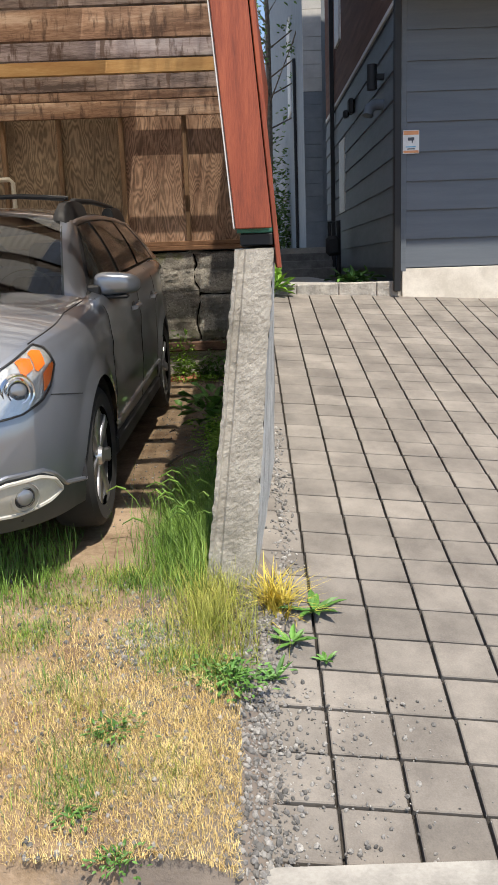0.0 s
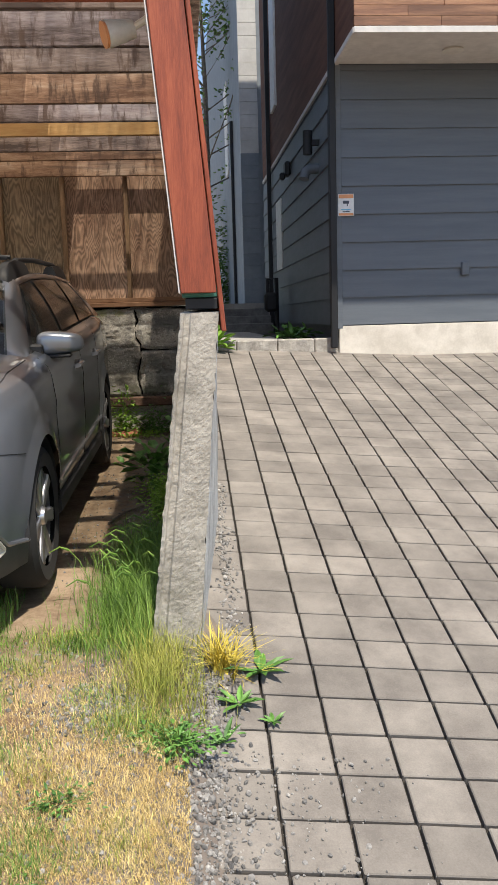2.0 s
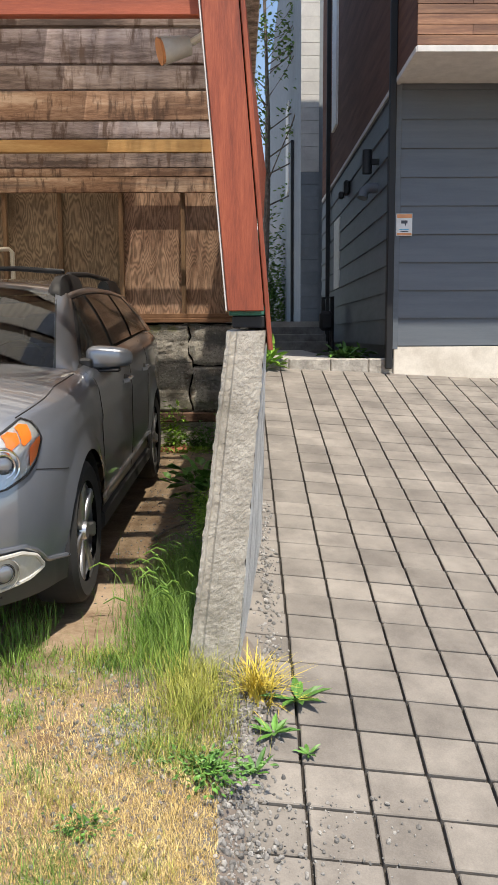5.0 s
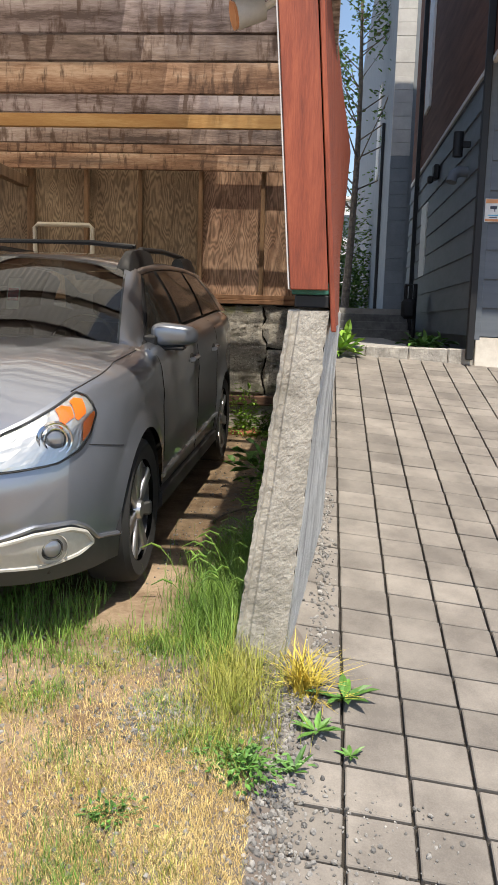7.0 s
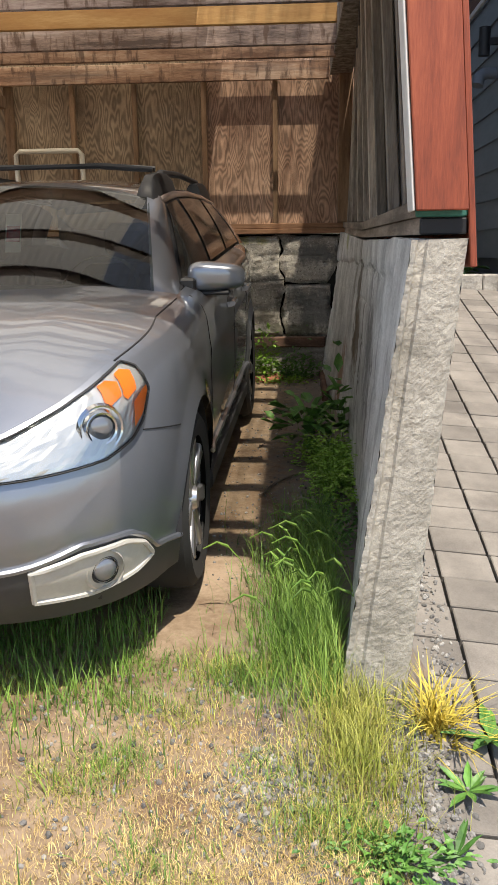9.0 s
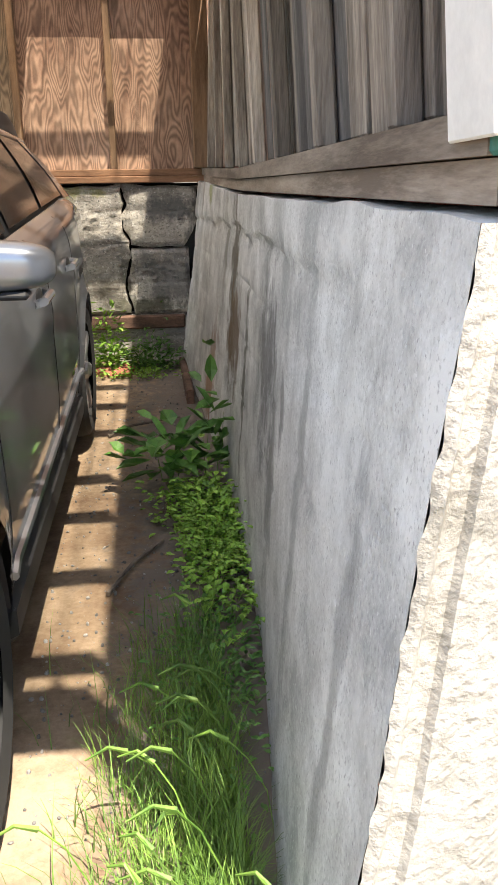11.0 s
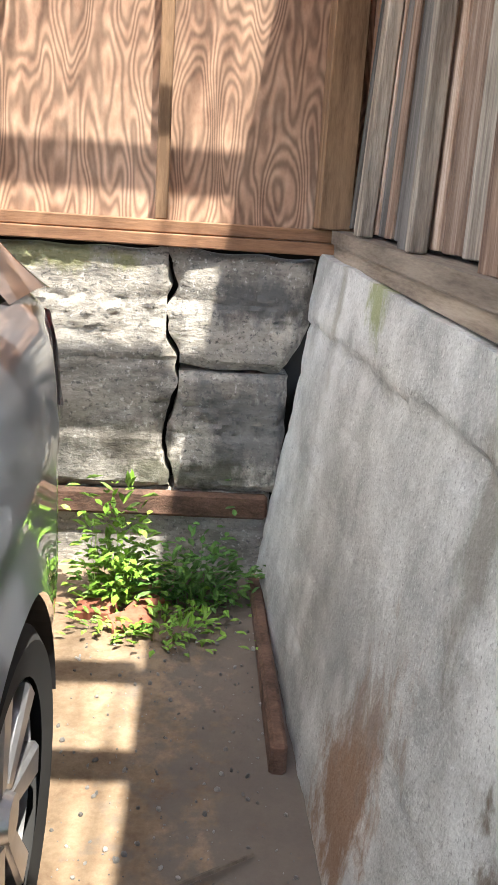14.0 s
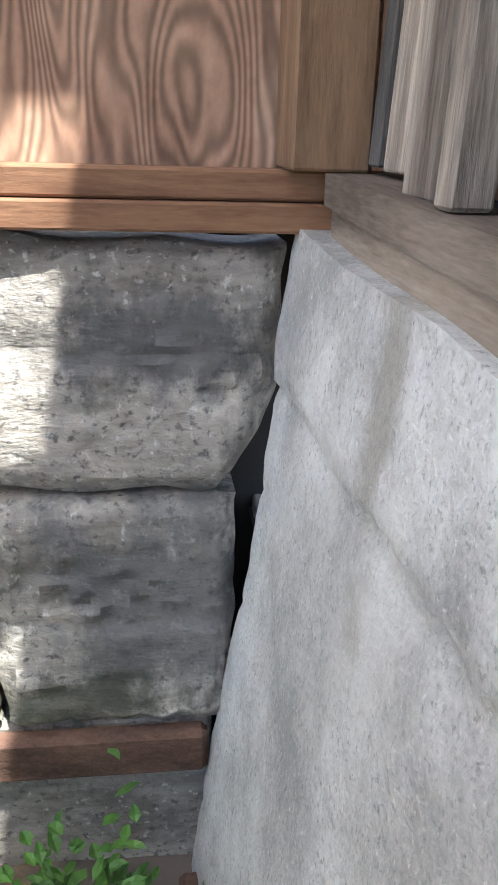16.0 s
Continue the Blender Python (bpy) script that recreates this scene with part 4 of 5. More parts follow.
def half_w(q):
    """Half width in plan, q metres behind the nose: a full rounded corner, then the straight side."""
    if q < 0.95:
        return 0.905 * (1 - (1 - max(q, 0.0) / 0.95) ** 3) ** 0.317
    return lerp(q, ((0.95, 0.905), (3.7, 0.905), (4.2, 0.88), (4.55, 0.81), (4.72, 0.70)))


def belt(q):
    h = 0.07 if q > 0.4 else 0.015
    return (lerp(q - h, BELT) + lerp(q - h / 2, BELT) + lerp(q, BELT) + lerp(q + h / 2, BELT) + lerp(q + h, BELT)) / 5


def low(q):
    z = lerp(q, ((0, 0.22), (0.55, 0.22), (0.6, 0.27), (4.2, 0.27), (4.72, 0.38)))
    for c in (WB0, WB1):
        d = abs(q - c)
        if d < 0.385:
            z = max(z, 0.335 + math.sqrt(0.385 ** 2 - d * d))
    return z


def nose(z):
    return lerp(z, ((0.22, 0.13), (0.30, 0.06), (0.38, 0.02), (0.5, 0.0), (0.62, 0.0), (0.7, 0.03), (0.8, 0.09), (0.9, 0.16), (1.0, 0.22)))


def skin(sgn, q, z, out=0.0):
    """A point of the car's painted side, out metres off the sheet."""
    d = max(0.0, belt(q) - z)
    roll = lerp(d, ((0, 0.0), (0.012, 0.30), (0.03, 0.55), (0.06, 0.76), (0.10, 0.89), (0.17, 0.97), (0.28, 1.0)))
    edge = lerp(q, ((0, 0.93), (0.3, 0.90), (0.9, 0.84), (1.3, 0.87), (4.72, 0.88)))
    f = lerp(z, ((0.22, 0.955), (0.4, 0.985), (0.55, 1.0))) * (edge + (1 - edge) * roll)
    near = min(abs(q - WB0), abs(q - WB1))
    flare = 0.016 * max(0.0, 1 - max(0.0, math.hypot(near, z - 0.335) - 0.385) / 0.09) if near < 0.48 else 0.0
    crease = 0.006 * max(0.0, 1 - abs(z - 0.80 - 0.02 * q) / 0.05) if q > 1.3 else 0.0
    x = half_w(q) * f + flare + crease
    s = q + nose(z) * (1 - min(1.0, q / 0.95))
    slope = (half_w(q + 0.01) - half_w(max(q - 0.01, 0))) / 0.02 if q < 0.95 else 0.0
    n = Vector((1.0, -min(slope, 6.0), 0.0)).normalized()
    return Vector((sgn * (x + n.x * out), s + n.y * out, z))


def skin_patch(sgn, qs, lo, hi, out, rows=8):
    """A piece lying on the sheet between two height curves."""
    b = bmesh.new()
    grid_faces(b, [[skin(sgn, q, lerp(q, lo) + (lerp(q, hi) - lerp(q, lo)) * j / rows, out) for j in range(rows + 1)] for q in qs])
    return b


def steps(a, c, n):
    return [a + (c - a) * i / n for i in range(n + 1)]


QS = sorted({round(v, 4) for v in [0.004 * i * i for i in range(9)] + steps(0.26, 4.72, 110) + [WB0 - 0.384, WB0 + 0.384, WB1 - 0.384, WB1 + 0.384]})
for sgn in (1, -1):
    b = bmesh.new()
    rws = []
    for q in QS:
        lz, bz = low(q), belt(q)
        ks = [1 - (1 - j / 22) ** 1.6 for j in range(23)]
        rws.append([skin(sgn, q, lz + (bz - lz) * k) for k in ks])
    grid_faces(b, rws)
    part("body_side", b, PAINT, car, "silver-grey painted side", smooth=True)
b = bmesh.new()
rws = []
US = [i / 12 for i in range(-12, 13)]
for q in [v for v in QS if v <= 1.33]:
    e = skin(1, q, belt(q))
    crown = lerp(q, ((0, 0.0), (0.2, 0.035), (0.6, 0.055), (1.33, 0.05)))
    rws.append([(e.x * u, e.y - 0.10 * (1 - u * u) * (1 if q > 0.6 else q / 0.6), e.z - 0.001 + crown * (1 - u ** 4) + (0.010 * max(0, 1 - abs(abs(u) - 0.62) / 0.1) if q > 0.2 else 0)) for u in US])
grid_faces(b, rws)
part("bonnet", b, PAINT, car, "silver-grey bonnet", smooth=True)
bx("front_grille", (-0.36, 0.36, -0.02, 0.10, 0.62, 0.72), CARBLK, car, "black grille", 0.02)

LAMP_LO = ((0.0, 0.675), (0.05, 0.68), (0.16, 0.695), (0.21, 0.70), (0.29, 0.737), (0.335, 0.785), (0.365, 0.86))
LAMP_HI = ((0.0, 0.715), (0.05, 0.775), (0.10, 0.82), (0.17, 0.868), (0.25, 0.914), (0.315, 0.944), (0.345, 0.925), (0.365, 0.865))
TRIM_LO = ((0.0, 0.222), (0.575, 0.222))
TRIM_HI = ((0.0, 0.41), (0.07, 0.43), (0.15, 0.47), (0.28, 0.462), (0.34, 0.43), (0.41, 0.365), (0.575, 0.335))
FOG_LO = ((0.07, 0.312), (0.17, 0.302), (0.30, 0.322), (0.375, 0.352))
FOG_HI = ((0.07, 0.415), (0.15, 0.443), (0.26, 0.442), (0.33, 0.412), (0.375, 0.358))
for sgn in (1, -1):
    # headlamp that wraps round the corner: faceted bowl, signals, projector, clear cover
    lq = steps(0.012, 0.364, 30)
    b = skin_patch(sgn, lq, LAMP_LO, LAMP_HI, 0.004, 10)
    rj = random.Random(31)
    for v in b.verts:
        v.co.y += rj.uniform(-0.0015, 0.0015)
    lamp_p = part("headlight", b, LAMPG, car, "clear headlamp with bright reflector")
    c = skin(sgn, 0.20, 0.782, 0.0)
    aim = Matrix.Translation(c) @ Vector((sgn * 0.62, -0.78, 0.05)).to_track_quat("Z", "Y").to_matrix().to_4x4()
    b = bmesh.new()
    bmesh.ops.create_uvsphere(b, u_segments=24, v_segments=12, radius=0.042, matrix=aim @ Matrix.Diagonal((1, 1, 0.5, 1)))
    part("projector_lens", b, PROJ, lamp_p, "round grey projector lens", smooth=True)
    for r0, r1, h in ((0.072, 0.066, 0.012), (0.056, 0.046, 0.02)):
        b = bmesh.new()
        bmesh.ops.create_cone(b, cap_ends=False, segments=32, radius1=r0, radius2=r1, depth=h, matrix=aim @ Matrix.Translation((0, 0, 0.008)))
        bmesh.ops.solidify(b, geom=b.faces[:], thickness=0.006)
        part("lens_ring", b, CHROME, lamp_p, "bright lens ring", smooth=True)
    for q0, q1, za, zb in ((0.215, 0.262, 0.845, 0.90), (0.268, 0.315, 0.855, 0.925)):
        b = skin_patch(sgn, steps(q0, q1, 8), ((q0, za), (q0 + 0.01, za - 0.012), (q1, za + 0.012)), ((q0, zb - 0.012), ((q0 + q1) / 2, zb), (q1, zb - 0.006)), 0.010)
        part("turn_signal", b, AMBER, lamp_p, "orange turn signal", smooth=True)
    b = skin_patch(sgn, steps(0.300, 0.358, 8), ((0.300, 0.765), (0.335, 0.80), (0.358, 0.855)), ((0.300, 0.835), (0.335, 0.862), (0.358, 0.872)), 0.010)
    part("side_marker", b, AMBER, lamp_p, "orange side marker", smooth=True)
    b = skin_patch(sgn, lq, LAMP_LO, LAMP_HI, 0.016, 10)
    part("lamp_cover", b, LENS, lamp_p, "clear headlamp cover", smooth=True)
    b = bmesh.new()
    rim = [skin(sgn, q, lerp(q, LAMP_LO), 0.012) for q in lq] + [skin(sgn, q, lerp(q, LAMP_HI), 0.012) for q in lq[::-1]]
    tube(b, rim, 0.0045, 5)
    part("lamp_seal", b, CARBLK, lamp_p, "black seal", smooth=True)
    # black lower bumper with the fog lamp in a pale bezel
    b = skin_patch(sgn, steps(0.0, 0.575, 40), TRIM_LO, TRIM_HI, 0.008)
    part("bumper_trim", b, BUMPBLK, car, "dark grey lower bumper trim", smooth=True)
    b = bmesh.new()
    tube(b, [skin(sgn, q, lerp(q, TRIM_HI), 0.006) for q in steps(0.0, 0.575, 30)], 0.010, 6)
    part("bumper_lip", b, PAINT, car, "", smooth=True)
    b = skin_patch(sgn, steps(0.072, 0.374, 20), FOG_LO, FOG_HI, 0.013)
    fog = part("fog_light", b, FOGBZ, car, "pale fog lamp bezel", smooth=True)
    b = bmesh.new()
    fr = steps(0.074, 0.372, 20)
    tube(b, [skin(sgn, q, lerp(q, FOG_LO), 0.014) for q in fr] + [skin(sgn, q, lerp(q, FOG_HI), 0.014) for q in fr[::-1]] + [skin(sgn, fr[0], lerp(fr[0], FOG_LO), 0.014)], 0.009, 6)
    part("bezel_rim", b, FOGBZ, fog, "", smooth=True)
    c = skin(sgn, 0.20, 0.375, 0.012)
    aim = Matrix.Translation(c) @ Vector((sgn * 0.62, -0.78, 0.0)).to_track_quat("Z", "Y").to_matrix().to_4x4()
    b = bmesh.new()
    bmesh.ops.create_uvsphere(b, u_segments=20, v_segments=10, radius=0.038, matrix=aim @ Matrix.Diagonal((1, 1, 0.45, 1)))
    part("lens", b, PROJ, fog, "round grey fog lens", smooth=True)
    for r0 in (0.047, 0.066):
        b = bmesh.new()
        bmesh.ops.create_cone(b, cap_ends=False, segments=28, radius1=r0, radius2=r0 - 0.008, depth=0.022, matrix=aim)
        part("ring", b, CARBLK if r0 < 0.05 else FOGBZ, fog, "", smooth=True)
    b = bmesh.new()
    tube(b, [skin(sgn, q, 0.745 - 0.05 * (q - 0.36) / 0.3, 0.0005) for q in steps(0.345, 0.62, 10)], 0.0028, 4)
    part("bumper_seam", b, CARBLK, car)
    b = bmesh.new()
    tube(b, [skin(sgn, q, belt(q) - 0.004, 0.001) for q in steps(0.31, 1.24, 24)], 0.0035, 4)
    part("bonnet_seam", b, CARBLK, car)
    b = bmesh.new()
    box(b, sgn * 0.85 - 0.05, sgn * 0.85 + 0.05, WB0 + 0.40, WB1 - 0.40, 0.22, 0.33, 0.02)
    part("sill_trim", b, CARBLK, car, "black sill trim")
    b = bmesh.new()
    tube(b, [skin(sgn, q, 0.40 + 0.02 * (q - 1.4), 0.004) for q in steps(1.38, 3.28, 20)], 0.012, 6)
    part("door_moulding", b, PAINT, car, "", smooth=True)
    # black liner round each wheel arch
    for wc in (WB0, WB1):
        b = bmesh.new()
        grid_faces(b, [[(sgn * xx, wc - 0.383 * math.cos(a), 0.335 + 0.383 * math.sin(a)) for xx in (0.60, 0.895)] for a in steps(0.0, math.pi, 24)])
        part("arch_liner", b, CARBLK, car)


# upper cabin
def roof_z(s):
    return lerp(s, ((1.36, 1.06), (1.92, 1.425), (2.1, 1.452), (2.4, 1.475), (2.8, 1.485), (3.4, 1.475), (4.0, 1.44), (4.3, 1.40), (4.7, 1.14)))


def roof_w(s):
    return lerp(s, ((1.9, 0.60), (3.6, 0.595), (4.3, 0.56)))


def screen(u, k, grow=1.0):
    """Curved windscreen from the scuttle (k 0) to the roof (k 1)."""
    x = (0.735 + (0.598 - 0.735) * k) * u * grow
    return Vector((x, 1.24 + 0.67 * k - (0.20 - 0.09 * k) * (1 - u * u), 1.030 + 0.40 * k + (0.03 + 0.03 * k) * (1 - u * u) + 0.03 * math.sin(k * math.pi)))


def side(sgn, s, k, out=0.0):
    zb, zt = belt(s) - 0.004, roof_z(s) - 0.012
    return Vector((sgn * (0.785 + (0.615 - 0.785) * k + 0.02 * math.sin(k * math.pi) + out), s, zb + (zt - zb) * k))


b = bmesh.new()
grid_faces(b, [[(roof_w(s) * u, s - 0.11 * (1 - u * u) * max(0, 1 - (s - 1.91) / 0.6), roof_z(s) + 0.062 * (1 - abs(u) ** 2.4)) for u in US] for s in steps(1.91, 4.30, 24)])
part("roof", b, PAINT, car, "silver-grey roof", smooth=True)
b = bmesh.new()
grid_faces(b, [[screen(u * 0.97, k) for u in US] for k in steps(0.0, 1.0, 10)])
part("windscreen", b, GLASS, car, "tinted windscreen", smooth=True)
b = bmesh.new()
grid_faces(b, [[screen(u, k) + Vector((0, 0.012, 0.006)) for u in US] for k in steps(-0.10, 0.03, 3)])
part("scuttle", b, CARBLK, car, "black scuttle panel", smooth=True)
b = bmesh.new()
grid_faces(b, [[(0.57 * u * (1 + 0.2 * k), 4.30 + 0.40 * k + 0.05 * (1 - u * u), 1.44 - 0.33 * k) for u in US] for k in steps(0, 1, 5)])
part("rear_window", b, GLASS, car, "tinted rear window", smooth=True)
b = bmesh.new()
grid_faces(b, [[(0.70 * u, 4.72 + 0.06 * (1 - u * u), z) for u in US] for z in (0.38, 0.7, 1.0, 1.12)])
part("tailgate", b, PAINT, car, "silver-grey tailgate", smooth=True)
for sgn in (1, -1):
    b = bmesh.new()
    grid_faces(b, [[side(sgn, 1.34 + 0.66 * k + (2.95 - 0.86 * k) * i / 20, k, -0.005) for k in steps(0, 1, 8)] for i in range(21)])
    part("window_frame", b, CARBLK, car, "black window surround", smooth=True)
    for nm, a0, a1, c0, c1 in (("front_side_window", 1.47, 0.62, 2.42, -0.10), ("rear_side_window", 2.50, -0.10, 3.26, -0.06), ("quarter_window", 3.34, -0.06, 4.14, -0.34)):
        b = bmesh.new()
        grid_faces(b, [[side(sgn, (a0 + a1 * k) + ((c0 + c1 * k) - (a0 + a1 * k)) * i / 8, k, 0.004) for k in steps(0.06, 0.92, 6)] for i in range(9)])
        part(nm, b, SIDEGL, car, "dark tinted side glass", smooth=True)
    # windscreen pillar between screen and door glass
    b = bmesh.new()
    rws = []
    for k in steps(-0.03, 1.0, 12):
        p0, p1 = screen(sgn * 0.955, k), side(sgn, 1.34 + 0.66 * k, max(k, 0.0))
        p1 = p1 + Vector((sgn * 0.004, 0.07, 0.0))
        bow = Vector((sgn * 0.018, -0.012, 0.012))
        rws.append([p0.lerp(p1, w) + bow * math.sin(w * math.pi) for w in steps(0, 1, 6)])
    grid_faces(b, rws)
    part("front_pillar", b, PAINT, car, "silver-grey windscreen pillar", smooth=True)
    b = bmesh.new()
    grid_faces(b, [[side(sgn, 1.98 + 2.1 * i / 24, 0.94).lerp(Vector((sgn * roof_w(2), 1.98 + 2.1 * i / 24, roof_z(1.98 + 2.1 * i / 24) + 0.004)), w) + Vector((sgn * 0.012 * math.sin(w * math.pi), 0, 0.006 * math.sin(w * math.pi))) for w in steps(0, 1, 4)] for i in range(25)])
    part("roof_side", b, PAINT, car, "", smooth=True)
    b = bmesh.new()
    grid_faces(b, [[side(sgn, (4.16 - 0.34 * k) + (4.66 - 0.30 * k - 4.16 + 0.34 * k) * i / 6, k, 0.008) for k in steps(0, 1, 6)] for i in range(7)])
    part("rear_pillar", b, PAINT, car, "", smooth=True)
    # roof rails with swept feet and the cross bars
    b = bmesh.new()
    tube(b, [(sgn * 0.565, 2.0, 1.485), (sgn * 0.565, 2.3, 1.555), (sgn * 0.56, 2.9, 1.57), (sgn * 0.55, 3.7, 1.555), (sgn * 0.54, 4.1, 1.49)], 0.017, 8)
    part("roof_rail", b, CARBLK, car, "black roof rail", smooth=True)
    for s, k in ((1.90, 1), (4.02, -1)):
        b = bmesh.new()
        rws = []
        for i, (dy, h) in enumerate(((0.0, 0.03), (0.04, 0.075), (0.12, 0.10), (0.28, 0.10), (0.46, 0.085), (0.56, 0.07))):
            y, z = s + k * dy, roof_z(s + k * dy)
            rws.append([(sgn * (0.565 + dx * (1 - 0.3 * dz)), y, z - 0.005 + h * dz) for dx, dz in ((-0.05, 0), (-0.046, 0.7), (-0.03, 1), (0.03, 1), (0.046, 0.7), (0.05, 0))])
        vs = grid_faces(b, rws)
        b.faces.new(vs[0])
        b.faces.new(vs[-1][::-1])
        part("rail_foot", b, CARBLK, car, "black rail foot", smooth=True)
    # mirror: a blunt shell that narrows outwards, on a black foot
    b = bmesh.new()
    bmesh.ops.create_uvsphere(b, u_segments=32, v_segments=20, radius=1.0)
    for v in b.verts:
        x, y, z = [math.copysign(abs(a) ** 0.62, a) for a in v.co]
        t = 0.5 + 0.5 * x * sgn
        v.co = (sgn * 0.91 + x * 0.122, 1.62 + (y * 0.075 if y < 0 else y * 0.03) + 0.03 * t, 1.105 + z * (0.068 - 0.016 * t) - 0.006 * t)
    mir = part("wing_mirror", b, PAINT, car, "silver-grey wing mirror", smooth=True)
    b = bmesh.new()
    box(b, min(sgn * 0.79, sgn * 0.97), max(sgn * 0.79, sgn * 0.97), 1.575, 1.64, 1.025, 1.045, 0.008)
    box(b, min(sgn * 0.76, sgn * 0.83), max(sgn * 0.76, sgn * 0.83), 1.54, 1.66, 1.03, 1.10, 0.01)
    part("mirror_base", b, CARBLK, mir, "black mirror base")
    for s in (2.22, 3.08):
        b = bmesh.new()
        tube(b, [skin(sgn, s - 0.1, 0.925, -0.005), skin(sgn, s - 0.07, 0.93, 0.025), skin(sgn, s + 0.07, 0.935, 0.028), skin(sgn, s + 0.1, 0.935, -0.005)], 0.014, 8)
        part("door_handle", b, PAINT, car, "", smooth=True)
        b = bmesh.new()
        bmesh.ops.create_uvsphere(b, u_segments=16, v_segments=8, radius=1.0, matrix=Matrix.Translation(skin(sgn, s, 0.93, -0.002)) @ Matrix.Diagonal((0.006, 0.07, 0.032, 1)))
        part("handle_cup", b, CARBLK, car, "", smooth=True)
    for s in (1.38, 2.44, 3.24):
        b = bmesh.new()
        tube(b, [skin(sgn, s + (0.10 * max(0, 0.6 - k) if s < 2 else 0), max(low(s), 0.34) + (belt(s) - max(low(s), 0.34)) * k, 0.0005) for k in steps(0, 0.98, 16)], 0.003, 4)
        part("door_seam", b, CARBLK, car)
    b = bmesh.new()
    grid_faces(b, [[skin(sgn, q, 0.84 + 0.24 * k, 0.010) for k in steps(0, 1, 5)] for q in steps(4.40, 4.70, 8)])
    part("tail_light", b, REDL, car, "red tail light", smooth=True)
b = bmesh.new()
for s, z in ((2.12, 1.583), (2.20, 1.590)):
    tube(b, [(-0.56, s, z - 0.02), (-0.3, s, z), (0.3, s, z), (0.56, s, z - 0.02)], 0.013, 6)
part("cross_bar", b, CARBLK, car, "black roof cross bars", smooth=True)

# floor, cabin shapes
bx("floor_pan", (-0.70, 0.70, 0.25, 4.6, 0.26, 0.36), CARBLK, car, "", 0)
bx("wheel_well", (-0.60, 0.60, 0.45, 1.38, 0.36, 0.85), CARBLK, car, "", 0)
bx("wheel_well", (-0.60, 0.60, 3.20, 4.15, 0.36, 0.9), CARBLK, car, "", 0)
bx("dashboard", (-0.70, 0.70, 1.30, 1.66, 0.75, 1.03), CABIN, car, "", 0.05)
for sx in (-0.37, 0.37):
    b = bmesh.new()
    box(b, sx - 0.24, sx + 0.24, 2.25, 2.42, 0.5, 1.12, 0.05)
    box(b, sx - 0.12, sx + 0.12, 2.34, 2.42, 1.14, 1.32, 0.04)
    part("seat_back", b, CABIN, car, "", smooth=True)
b = bmesh.new()
bmesh.ops.create_cone(b, cap_ends=False, segments=24, radius1=0.19, radius2=0.17, depth=0.03, matrix=pose(0.37, 1.76, 1.02, 65))
part("steering_wheel", b, CABIN, car, "", smooth=True)
b = bmesh.new()
box(b, -0.035, 0.035, -0.002, 0.002, -0.085, 0.085, 0.001)
tag = part("windscreen_tag", b, PLASW, car, "white hanging permit tag", m=pose(0.02, 1.68, 1.29, -20))
b = bmesh.new()
box(b, -0.03, 0.03, -0.004, -0.0025, -0.04, 0.03)
part("tag_print", b, REDL, tag)
b = bmesh.new()
tube(b, [(0.05, 1.10, 1.062), (0.40, 1.15, 1.066), (0.66, 1.21, 1.05)], 0.009, 5)
part("wiper", b, CARBLK, car)

# wheels
def wheel(sgn, s):
    b = bmesh.new()
    prof = [(0.235, -0.10), (0.30, -0.11), (0.328, -0.09), (0.335, -0.05), (0.335, 0.05), (0.328, 0.09), (0.30, 0.11), (0.235, 0.10)]
    n = 40
    rings = [[(x + 0, r * math.cos(a), r * math.sin(a)) for r, x in prof] for a in (6.28318 * i / n for i in range(n))]
    vs = [[b.verts.new(p) for p in r] for r in rings]
    for i in range(n):
        for j in range(len(prof) - 1):
            b.faces.new((vs[i][j], vs[i][j + 1], vs[(i + 1) % n][j + 1], vs[(i + 1) % n][j]))
    ty = part("wheel", b, TYRE, car, "black tyre with alloy rim", smooth=True, m=pose(sgn * 0.795, s, WR))
    b = bmesh.new()
    o = sgn * 0.085
    bmesh.ops.create_cone(b, cap_ends=False, segments=40, radius1=0.238, radius2=0.225, depth=0.16, matrix=Matrix.Rotation(radians(90 * sgn), 4, "Y"))
    for i in range(7):
        q = Matrix.Rotation(6.28318 * i / 7, 4, "X")
        v = box(b, o - 0.022, o + 0.012, -0.03, 0.03, 0.045, 0.232, 0.008)
        for w in v:
            k = (w.co.z - 0.045) / 0.187
            w.co.y *= 0.75 + 0.5 * k
            w.co.x -= sgn * 0.012 * (1 - k)
        bmesh.ops.transform(b, matrix=q, verts=v)
    bmesh.ops.create_cone(b, cap_ends=True, segments=20, radius1=0.05, radius2=0.04, depth=0.03, matrix=Matrix.Translation((o, 0, 0)) @ Matrix.Rotation(radians(90 * sgn), 4, "Y"))
    part("rim", b, ALLOY, ty, "seven-spoke alloy rim", smooth=True)
    b = bmesh.new()
    bmesh.ops.create_cone(b, cap_ends=True, segments=28, radius1=0.2, radius2=0.2, depth=0.04, matrix=Matrix.Translation((sgn * 0.02, 0, 0)) @ Matrix.Rotation(radians(90), 4, "Y"))
    part("brake_disc", b, CABIN, ty)
    return ty


for sgn in (1, -1):
    for s in (WB0, WB1):
        wheel(sgn, s)

